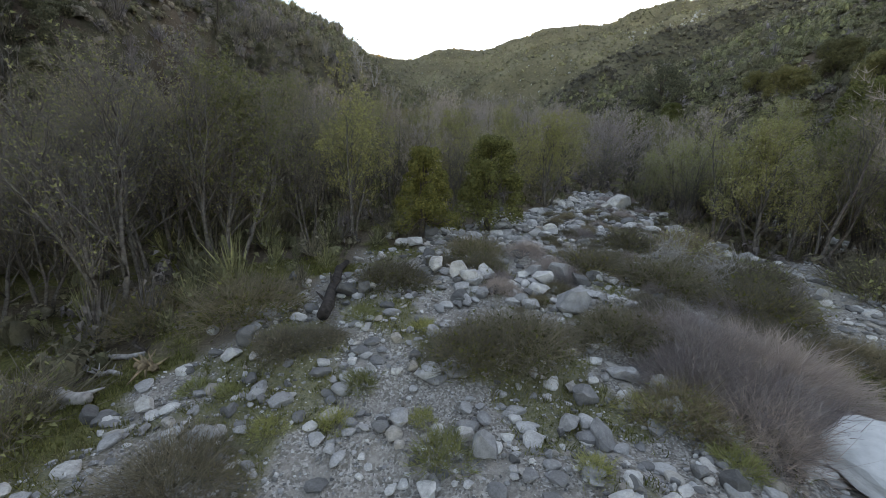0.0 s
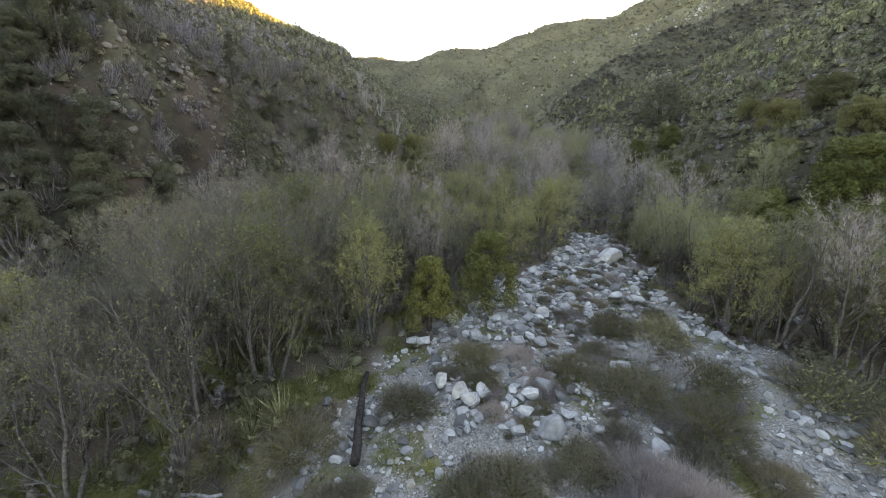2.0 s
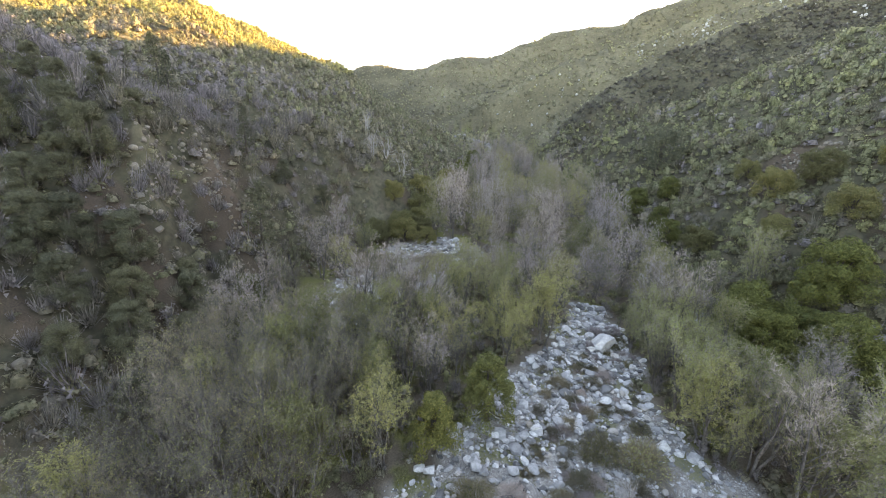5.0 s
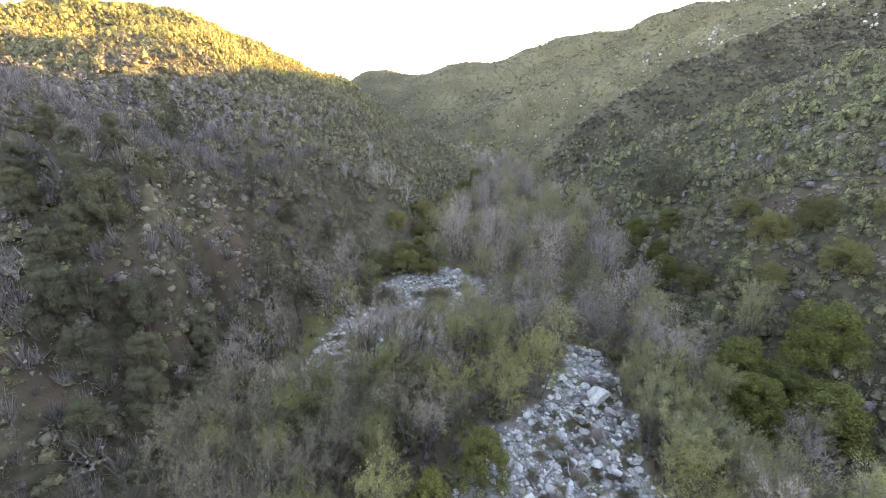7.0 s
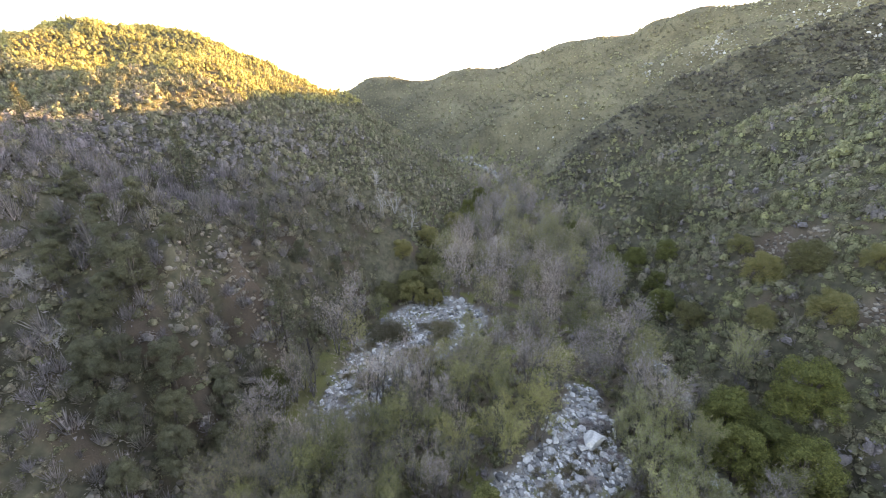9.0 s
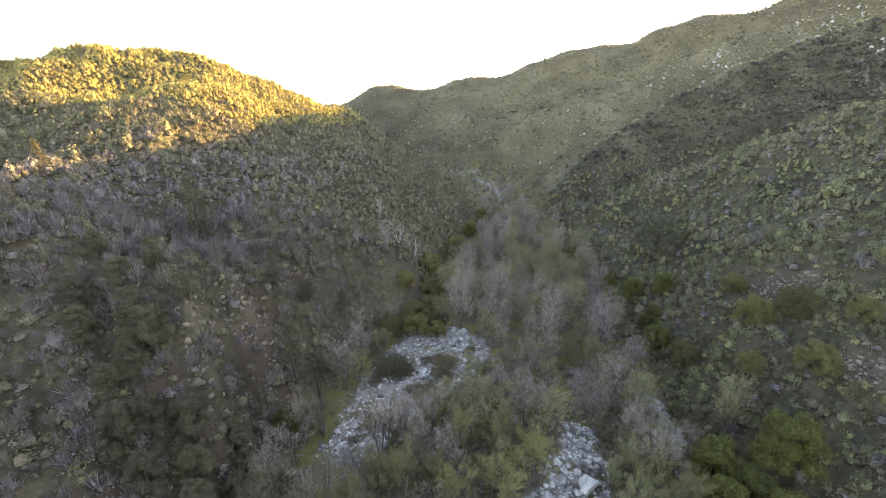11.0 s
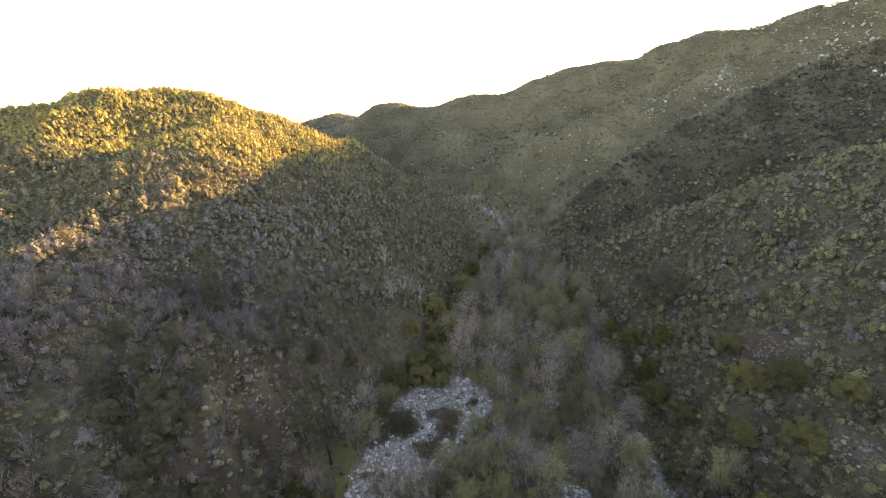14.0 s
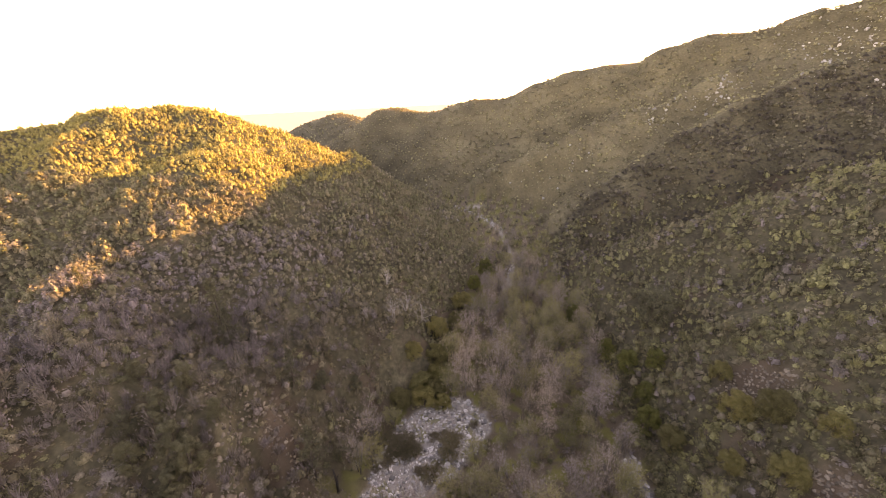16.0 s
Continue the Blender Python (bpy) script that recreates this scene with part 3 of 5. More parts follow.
def broom(seed, radius, height, twig_material, stems=420, leaf=None, leafy=0, wide=0.014, layers=4):
    """A low rounded shrub of many fine, forking stems that fan out from the ground."""
    rng = np.random.RandomState(seed)
    stalks, crown, leafage = Soup(), Soup(), Soup()
    a, q = rng.uniform(0, 6.28, stems), np.sqrt(rng.uniform(0, 1, stems))
    lump = 1 + 0.22 * np.sin(3 * a + rng.uniform(0, 6)) + 0.12 * np.sin(7 * a + rng.uniform(0, 6))
    base = np.stack([np.cos(a) * q * radius * 0.3, np.sin(a) * q * radius * 0.3, np.full(stems, -0.05)], 1)
    top = np.stack([np.cos(a) * q * radius * lump, np.sin(a) * q * radius * lump, height * np.sqrt(np.maximum(0.05, 1.05 - q * q)) * rng.uniform(0.45, 1.0, stems)], 1) + rng.normal(size=(stems, 3)) * 0.06 * radius
    mid = base * 0.5 + top * 0.5 + rng.normal(size=(stems, 3)) * 0.05
    pick = rng.permutation(stems)[: stems // 3]
    stalks.slivers(base[pick], (mid - base)[pick], np.full(len(pick), wide * 2), rng)
    for _ in range(layers):
        s = rng.uniform(0.3, 0.95, stems)[:, None]
        at = mid * (1 - s) + top * s
        way = (top - base) / (np.linalg.norm(top - base, axis=1)[:, None] + 1e-6) + rng.normal(size=(stems, 3)) * 0.55
        crown.slivers(at, way * rng.uniform(0.12, 0.34, stems)[:, None] * radius, rng.uniform(0.7, 1.3, stems) * wide, rng)
    if leafy:
        pick = rng.randint(0, stems, leafy)
        s = rng.uniform(0.45, 1.08, leafy)[:, None]
        leafage.leaves(base[pick] * (1 - s) + top[pick] * s + rng.normal(size=(leafy, 3)) * 0.08, rng.uniform(0.02, 0.05, leafy), rng)
    return ("base", stalks.mesh("base", [twig_material])), ("crown", crown.mesh("crown", [twig_material])), ("foliage", leafage.mesh("foliage", [leaf]) if leafy else None)


def on_ground(x, y, sink=0.0):
    return float(sheet_height(np.array([x]), np.array([y]))[0]) - sink


def stand(ob, x, y, turn=0.0, size=1.0, tilt=0.0, sink=0.05):
    """Copy a plant that was built at the origin to a place on the ground."""
    return copy_thing(ob, pose(x, y, on_ground(x, y, sink), tilt, 0, turn) @ Matrix.Scale(size, 4))


# ---- the grove on the valley floor ----
kinds = []
for s in range(3):
    t = plant("alder_tree", alder(100 + s, 10.0, 3, 0.3, BARE_TWIGS, YOUNG_LEAVES, 7, 0.75, 0.06, 0.6))
    kinds.append(tagged(t, "slender bare alder with grey trunks and fine twigs", "tree", "alder grove"))
for s in range(3):
    t = plant("alder_tree", alder(110 + s, 10.0, 3, 3.2, BARE_TWIGS, YOUNG_LEAVES, 5, 0.7, 0.068, 0.6))
    kinds.append(tagged(t, "young alder coming into yellow-green leaf", "tree", "alder grove"))
for s in range(2):
    t = plant("alder_tree", alder(120 + s, 10.0, 3, 0.05, MAUVE_TWIGS, YOUNG_LEAVES, 7, 0.8, 0.075, 0.75))
    kinds.append(tagged(t, "leafless alder with mauve-grey twigs", "tree", "alder grove"))
for s in range(2):
    t = plant("willow_tree", alder(130 + s, 7.8, 6, 2.1, MAUVE_TWIGS, WILLOW_LEAVES, 3, 0.7, 0.062, 0.6, WILLOW_SHAPE))
    kinds.append(tagged(t, "many-stemmed willow in pale green new leaf", "tree", "willows by the creek"))
for s in range(2):
    t = plant("alder_tree", alder(140 + s, 9.0, 3, 0.04, MAUVE_TWIGS, YOUNG_LEAVES, 8, 0.7, 0.1, 1.15, ROUND_SHAPE))
    kinds.append(tagged(t, "bare alder farther down the valley", "tree", "alder grove"))
for s in range(2):
    t = plant("alder_tree", alder(150 + s, 8.6, 3, 1.0, MAUVE_TWIGS, YOUNG_LEAVES, 7, 0.7, 0.1, 1.0, ROUND_SHAPE))
    kinds.append(tagged(t, "leafing alder farther down the valley", "tree", "alder grove"))

t = plant("alder_tree", alder(160, 7.6, 3, 2.0, MAUVE_TWIGS, YOUNG_LEAVES, 5, 0.65, 0.09, 0.9, ROUND_SHAPE))
kinds.append(tagged(t, "round-crowned alder in full yellow-green young leaf", "tree", "alder grove"))

rng = np.random.RandomState(7)
spots = []
for gy_ in np.arange(10, 132, 2.9):
    for gx_ in np.arange(-26, 34, 3.0):
        x, y = gx_ + rng.uniform(-1.3, 1.3), gy_ + rng.uniform(-1.3, 1.3)
        lo, hi = np.interp(y, *LEFT_EDGE) + 1.5, np.interp(y, *RIGHT_EDGE) - (2.5 if y < 45 else 0.5)
        if y > 62:
            lo = max(lo, float(np.interp(y, (62, 66, 76, 90, 99, 120, 150), (-4, -5, -5.5, -2.0, 1.5, 4.5, 2))))
        if not lo < x < hi or (y > 40 and rng.uniform(0, 1) < 0.12) or any(y > 44 and math.hypot(x - a, y - b) < 2.9 for a, b in spots[-60:]):
            continue
        a = np.array([x]), np.array([y])
        if gravel_mask(*a, False)[0] > 0.35 or max(along(*a, BAR, 0.1)[0], along(*a, LEFT_WASH, 0.1)[0]) > 0.3:
            continue
        if y < (20 if x < -2.5 else 27) and -9 < x < 13 or (x > 8 and y < 17) or (x > -11.5 and y < 14):
            continue
        spots.append((x, y))
for _ in range(70):
    x, y = rng.uniform(-25, -10), rng.uniform(12, 34)
    if x > np.interp(y, *LEFT_EDGE) + 1 and min(math.hypot(x - a, y - b) for a, b in spots) > 1.3:
        spots.append((x, y))
used = set()
for x, y in spots:
    if x > 17 and y < 45:
        k = rng.choice([8, 9, 9, 3, 0, 6, 1])
    elif y > 58:
        k = rng.choice([10, 11, 10, 11, 12, 13] if 3 < x < 20 and y > 64 else [12, 13, 14, 10, 11])
    elif y > 48 and x > 8:
        k = rng.choice([10, 11, 6, 7, 12, 13, 14])
    elif x < 1 and y < 46:
        k = rng.choice([6, 7, 6, 7, 0, 1, 2, 4] if x < -7 and y > 30 else [0, 1, 2, 0, 1, 2, 3] if x < -8 else [0, 1, 2, 6, 7, 0, 3, 4, 5])
    elif y > 45:
        k = rng.choice([14, 3, 4, 10, 6, 7, 12, 13, 10])
    else:
        k = rng.choice([3, 4, 5, 3, 4, 5, 0, 9])
    tall = rng.uniform(0.72, 1.08) if y < 45 else rng.uniform(0.66, 1.2)
    if y > 45:
        tall *= float(np.interp(y, (45, 60, 95, 105, 118, 130), (0.95, 1.02, 1.02, 0.85, 0.7, 0.6)))
    if y < 34:
        tall *= 0.88 if x < -17 else 1.06 if x < -2 else 0.92
    if k in (8, 9):
        tall = rng.uniform(0.5, 1.1)
    if y < 30 and -9 < x < 8:
        tall *= 0.88
    if -19 < x < -8 and 31 < y < 38:
        tall *= 0.72
    slim = rng.uniform(0.78, 0.98) if k > 9 else 0.9 if y > 40 else 1.0
    place = pose(x, y, on_ground(x, y, 0.05), rng.uniform(-4, 4), rng.uniform(-4, 4), rng.uniform(0, 360)) @ Matrix.Diagonal((tall * slim, tall * slim, tall, 1))
    if along(np.array([x]), np.array([y]), WASH_FOOT, 1.2)[0] > 0.1 and k in used:
        continue
    if k in used:
        copy_thing(kinds[k], place)
    else:
        kinds[k].matrix_basis = place
        used.add(k)
for k, x, y in zip(sorted(set(range(len(kinds))) - used), (16.0, 19.0, 12.0, 22.0), (88.0, 96.0, 104.0, 80.0)):
    kinds[k].matrix_basis = pose(x, y, on_ground(x, y, 0.05), 0, 0, 77)


# ---- stones ----
def ball(level):
    """Points and triangles of a unit ball, from an icosahedron."""
    g = (1 + 5**0.5) / 2
    v = [(-1, g, 0), (1, g, 0), (-1, -g, 0), (1, -g, 0), (0, -1, g), (0, 1, g), (0, -1, -g), (0, 1, -g), (g, 0, -1), (g, 0, 1), (-g, 0, -1), (-g, 0, 1)]
    f = [(0, 11, 5), (0, 5, 1), (0, 1, 7), (0, 7, 10), (0, 10, 11), (1, 5, 9), (5, 11, 4), (11, 10, 2), (10, 7, 6), (7, 1, 8), (3, 9, 4), (3, 4, 2), (3, 2, 6), (3, 6, 8), (3, 8, 9), (4, 9, 5), (2, 4, 11), (6, 2, 10), (8, 6, 7), (9, 8, 1)]
    v = [np.array(p) / np.linalg.norm(p) for p in v]
    for _ in range(level):
        mid, out = {}, []

        def half(a, b):
            key = (min(a, b), max(a, b))
            if key not in mid:
                p = v[a] + v[b]
                v.append(p / np.linalg.norm(p))
                mid[key] = len(v) - 1
            return mid[key]

        for a, b, c in f:
            ab, bc, ca = half(a, b), half(b, c), half(c, a)
            out += [(a, ab, ca), (b, bc, ab), (c, ca, bc), (ab, bc, ca)]
        f = out
    return np.array(v), np.array(f)


def rock_shape(seed, level, cuts=9, rough=0.05):
    """A broken, water-worn rock: a ball cut by random planes, uneven all over."""
    rng = np.random.RandomState(seed)
    v, f = ball(level)
    v = v * rng.uniform(0.75, 1.2, 3)
    for _ in range(cuts):
        n = unit(rng.normal(size=3))
        v = v - np.maximum(0, v @ n - rng.uniform(0.46, 0.8))[:, None] * n * 0.97
    if level > 1:
        for k in (2.1, 4.7, 9.0):
            q = rng.uniform(0, 6, 3)
            v = v + v * (rough * 2 / k * np.sin(v[:, [1, 2, 0]] * k * 2 + q).sum(1))[:, None]
    return v * (1, 1, 0.78), f


boulder_meshes = []
for s in range(18):
    v, f = rock_shape(300 + s, 3 if s < 6 else 2, 12, 0.03)
    boulder_meshes.append(mesh_from("boulder", v, f, [BOULDER], smooth=False))


def lay_boulder(x, y, size, flat=1.0, turn=None, kind=None, label="grey weathered creek boulder lying on the gravel", deep=0.28, name="boulder", tilt=12):
    ob = new(name, boulder_meshes[kind if kind is not None else stone_rng.randint(6) if size > 0.9 else 6 + stone_rng.randint(12)])
    ob.matrix_world = pose(x, y, on_ground(x, y) + size * (0.39 * flat - deep * 0.5), stone_rng.uniform(-tilt, tilt), stone_rng.uniform(-tilt, tilt), turn if turn is not None else stone_rng.uniform(0, 360)) @ Matrix.Diagonal((size / 2 * 1.15, size / 2 * 0.9, size / 2 * flat, 1))
    return tagged(ob, label, "boulder", "creek boulders")


stone_rng = np.random.RandomState(17)
# the ones that stand out: x, y, width
for x, y, size in [(5.0, 13.2, 1.45), (-3.2, 13.2, 0.95), (-2.4, 13.4, 0.6), (1.0, 15.2, 1.15), (1.9, 20.6, 1.3), (2.5, 20.2, 1.0), (-0.5, 18.4, 0.75), (-2.1, 20.4, 0.9), (-1.3, 20.2, 1.0),
                   (-2.8, 20.9, 0.8), (1.2, 13.3, 0.6), (1.8, 13.7, 0.75), (3.0, 14.4, 0.6), (5.2, 16.0, 1.3), (4.4, 15.4, 0.95), (5.9, 15.2, 0.9), (5.5, 21.5, 0.9), (4.6, 20.4, 1.1), (5.0, 19.2, 0.8), (3.9, 18.2, 0.9),
                   (6.2, 9.0, 1.05), (5.5, 9.7, 0.8), (5.9, 8.2, 0.85), (6.9, 7.6, 0.9), (3.3, 7.6, 0.5), (1.4, 6.7, 0.75), (0.2, 5.9, 0.55), (-6.7, 10.9, 0.45), (-5.3, 9.4, 0.6), (-8.2, 12.2, 0.55),
                   (-4.9, 13.9, 0.7), (-5.6, 14.6, 0.6), (-7.5, 7.4, 0.55), (-4.5, 6.7, 0.65), (-6.4, 7.7, 0.6), (5.8, 5.9, 0.6), (-0.4, 9.7, 0.4), (1.0, 9.2, 0.45), (2.2, 9.9, 0.7), (-1.0, 10.3, 0.5)]:
    lay_boulder(x, y, size)
lay_boulder(15.9, 36.6, 3.1, 0.75, 30, 3, "largest pale grey boulder of the gravel bar", name="large_boulder")
lay_boulder(-7.2, 7.4, 0.6, 0.7, 10, 8, "small white boulder in the grass beside the log")
lay_boulder(14.6, 35.8, 1.5, 0.8)
lay_boulder(16.9, 35.2, 1.4, 0.7)
slab = lay_boulder(11.0, 6.4, 5.8, 0.4, 20, 5, "huge smooth pale boulder with a crack beside bare shrubs", 0.2, "pale_boulder", 4)
slab.data = slab.data.copy()
slab.data.materials[0] = PALE_STONE

count, tries = 0, 0
while count < 320 and tries < 20000:
    tries += 1
    x, y = stone_rng.uniform(-12, 22), stone_rng.uniform(4.5, 46)
    here = np.array([x]), np.array([y])
    if gravel_mask(*here)[0] < 0.5:
        continue
    heap = waves(*here, 7, 61, 3)[0] + 0.75 * math.exp(-(((x - 2.5 - (y - 14) * 0.42) / 3.2) ** 2)) * (y > 12.5) * (y < 25) + 0.6 * math.exp(-(((x - 17) / 1.8) ** 2)) * (y > 22)
    if stone_rng.uniform(0, 1) > smooth_step(heap, 0.0, 0.7):
        continue
    lay_boulder(x, y, 0.3 + 0.65 * stone_rng.uniform(0, 1) ** 2.2 + 0.15 * (y > 13), stone_rng.uniform(0.7, 1.1))
    count += 1


def scatter_mesh(name, shapes, places, sizes, turns, tones, materials, flat=(0.55, 1.0), seed=5, smooth=False, tilt=0.35):
    """Many small copies of a few shapes joined into one mesh, each with its own size, turn and tone."""
    rng = np.random.RandomState(seed)
    vs, fs, ts, base = [], [], [], 0
    which = rng.randint(0, len(shapes), len(places))
    for k, (v, f) in enumerate(shapes):
        pick = np.where(which == k)[0]
        if not len(pick):
            continue
        c, s = np.cos(turns[pick]), np.sin(turns[pick])
        sc = sizes[pick][:, None, None] * np.stack([np.ones(len(pick)), rng.uniform(0.65, 1.0, len(pick)), rng.uniform(*flat, len(pick))], 1)[:, None, :]
        p = v[None] * sc
        ta = rng.uniform(-tilt, tilt, len(pick))[:, None]
        p = np.stack([p[..., 0], p[..., 1] * np.cos(ta) - p[..., 2] * np.sin(ta), p[..., 1] * np.sin(ta) + p[..., 2] * np.cos(ta)], -1)
        p = np.stack([p[..., 0] * c[:, None] - p[..., 1] * s[:, None], p[..., 0] * s[:, None] + p[..., 1] * c[:, None], p[..., 2]], -1)
        p = p + places[pick][:, None, :]
        n, m = len(pick), len(v)
        vs.append(p.reshape(-1, 3))
        fs.append((f[None] + (np.arange(n) * m)[:, None, None]).reshape(-1, f.shape[1]) + base)
        ts.append(np.repeat(tones[pick], m))
        base += n * m
    return mesh_from(name, np.concatenate(vs), np.concatenate(fs), materials, (("tone", np.concatenate(ts)),), smooth)


def pebble_shape(seed):
    rng = np.random.RandomState(900 + seed)
    v = np.array([(1, 0, 0), (0, 1, 0), (-1, 0, 0), (0, -1, 0), (0, 0, 0.7), (0, 0, -0.7)]) + rng.uniform(-0.25, 0.25, (6, 3))
    return v, np.array([(0, 1, 4), (1, 2, 4), (2, 3, 4), (3, 0, 4), (1, 0, 5), (2, 1, 5), (3, 2, 5), (0, 3, 5)])


def stone_field(name, label, n, box, sizes, level, seed, floor_level=0.5, heaped=True):
    rng = np.random.RandomState(seed)
    x, y = rng.uniform(box[0], box[1], n * 6), rng.uniform(box[2], box[3], n * 6)
    g = gravel_mask(x, y)
    heap = smooth_step(waves(x, y, 5, 61, 3) + 0.3, -0.5, 0.6) if heaped else 1
    keep = np.where(rng.uniform(0, 1, len(x)) < smooth_step(g, floor_level - 0.35, floor_level + 0.25) * (0.25 + 0.75 * heap))[0][:n]
    x, y = x[keep], y[keep]
    size = sizes[0] + (sizes[1] - sizes[0]) * rng.uniform(0, 1, len(x)) ** 2.1
    z = ground_height(x, y) + size * 0.22
    me = scatter_mesh(name, [rock_shape(400 + seed * 7 + k, level, 8) for k in range(7)] if level >= 0 else [pebble_shape(k) for k in range(5)], np.stack([x, y, z], 1), size, rng.uniform(0, 6.28, len(x)), rng.uniform(0, 1, len(x)) ** 0.8, [STONES], seed=seed)
    return tagged(new(name, me), label, "stones", kind="stuff")


stone_field("creek_stones", "loose pale grey stones strewn over the gravel bar", 4600, (-13, 23, 3, 48), (0.07, 0.3), 1, 1)
stone_field("creek_stones", "small pale pebbles over the gravel bar", 10000, (-13, 23, 2.5, 46), (0.035, 0.11), 0, 2)
stone_field("creek_gravel", "fine grey and tan gravel of the bar", 16000, (-10, 12, 3.5, 17), (0.014, 0.05), -1, 6, 0.45, False)
stone_field("wash_stones", "rounded stones and small boulders of the dry side creek", 700, (-24, 34, 22, 70), (0.25, 0.7), 1, 4, 0.55, False)
stone_field("wash_stones", "white and grey stones of the dry side creek", 5000, (-24, 34, 22, 118), (0.1, 0.45), 0, 3, 0.55, False)


# ---- scrub on the hillsides ----
def scrub_shape(seed, cards, size, stems=0, tall=0.9, lobes=4, sides=8, core=0.86, thick=1.0):
    """One shrub of unit radius: a few leafy domes grown into each other, each a dense heart under loose tufts, open at the edge."""
    rng = np.random.RandomState(seed)
    soup = Soup()
    turn = rng.uniform(0, 6.28) + np.arange(lobes) * 6.28 / lobes + rng.uniform(-0.5, 0.5, lobes)
    off = rng.uniform(0.15, 0.38, lobes) * (lobes > 1)
    mid = np.stack([np.cos(turn) * off, np.sin(turn) * off, rng.uniform(0.1, 0.4, lobes) * tall], 1)
    wide = rng.uniform(0.55, 0.8, lobes) if lobes > 1 else np.full(1, 0.85)
    if core:
        ring = np.arange(sides) * 6.2832 / sides
        for m, w in zip(mid, wide):
            rings = []
            for k, lift in enumerate((-0.35, 0.3, 0.75)):
                wide_here = math.sqrt(1 - lift * lift) * w * core * rng.uniform(0.82, 1.16, sides)
                a = ring + rng.uniform(-0.25, 0.25, sides)
                rings.append(np.stack([m[0] + np.cos(a) * wide_here, m[1] + np.sin(a) * wide_here, m[2] + (lift + rng.uniform(-0.1, 0.1, sides)) * w * core * tall], 1))
            top = np.array([[m[0] + rng.uniform(-0.1, 0.1) * w, m[1] + rng.uniform(-0.1, 0.1) * w, m[2] + w * core * tall]])
            tris = []
            for r in range(2):
                for k in range(sides):
                    a, b = r * sides + k, r * sides + (k + 1) % sides
                    tris += [(a, b, b + sides), (a, b + sides, a + sides)]
            tris += [(2 * sides + k, 2 * sides + (k + 1) % sides, 3 * sides) for k in range(sides)]
            soup.add(np.concatenate(rings + [top]), tris)
    d = rng.normal(size=(cards, 3))
    d[:, 2] = np.abs(d[:, 2]) * 1.1 - 0.35
    d /= np.linalg.norm(d, axis=1)[:, None]
    which = rng.randint(0, lobes, cards)
    lump = 1 + 0.14 * np.sin(5 * d[:, 0] + which) * np.sin(5 * d[:, 1] + 2 * which)
    c = mid[which] + d * (wide[which] * lump * rng.uniform(0.8, 1.06, cards))[:, None] * (1, 1, tall)
    nrm = d + rng.normal(size=(cards, 3)) * 0.3
    a = np.cross(nrm, rng.normal(size=(cards, 3)))
    a /= np.linalg.norm(a, axis=1)[:, None]
    b = np.cross(nrm, a)
    b /= np.linalg.norm(b, axis=1)[:, None]
    s = (rng.uniform(0.6, 1.4, cards) * size)[:, None]
    v = np.stack([c - a * s * 0.8 - b * s * 0.5, c + a * s * 0.8 - b * s * 0.5, c + b * s + (0, 0, 0.3) * s], 1).reshape(-1, 3)
    soup.add(v, np.arange(3 * cards).reshape(-1, 3))
    if stems:
        a_, q = rng.uniform(0, 6.28, stems), np.sqrt(rng.uniform(0, 1, stems))
        way = np.stack([np.cos(a_) * q * 0.8, np.sin(a_) * q * 0.8, tall * np.sqrt(1.15 - q * q)], 1) * rng.uniform(0.75, 1.25, stems)[:, None]
        from_ = way * rng.uniform(0.15, 0.7, stems)[:, None]
        soup.slivers(from_, way - from_ + rng.normal(size=(stems, 3)) * 0.1, rng.uniform(0.025, 0.05, stems) * thick, rng)
    return np.concatenate(soup.verts), np.concatenate(soup.tris)


FACE_RIBS = [(-37.9, 45.1, -34.2, 41.4), (-34.4, 43.8, -32.9, 42.3), (-35.2, 48.3, -33.1, 45.9), (-32.9, 48.8, -30.7, 45.6), (-31.9, 50.7, -29.4, 48.0), (-29.4, 46.8, -27.5, 45.6), (-29.5, 50.9, -26.9, 50.6), (-25.2, 56.4, -23.1, 53.0), (-24.1, 57.1, -21.2, 58.7), (-22.6, 59.1, -20.7, 58.6)]
TAN_RIB = [(-34.2, 39.6, -31.1, 37.3)]
FOOT_RIBS = [(-29.6, 26.9, -28.4, 26.1), (-28.7, 26.7, -27.4, 26.6), (-26.6, 43.8, -24.7, 44.2), (-31.7, 35.1, -30.7, 35.0)]


def clear(x, y):
    """False on the rock outcrops."""
    heap = ((x - 47.4 - 0.45 * (57.8 - y)) / 4.0) ** 2 + ((y - 57.8) / 4.4) ** 2
    scree = ((x - 48.0) / 2.2) ** 2 + ((y - 41.5) / 2.6) ** 2
    ribs_ = np.maximum.reduce([along(x, y, [(ax, ay, 0.3), (bx, by, 0.3)], 0.5) for ax, ay, bx, by in FACE_RIBS + TAN_RIB + FOOT_RIBS])
    return (heap > 1) & (scree > 1) & (ribs_ < 0.5)


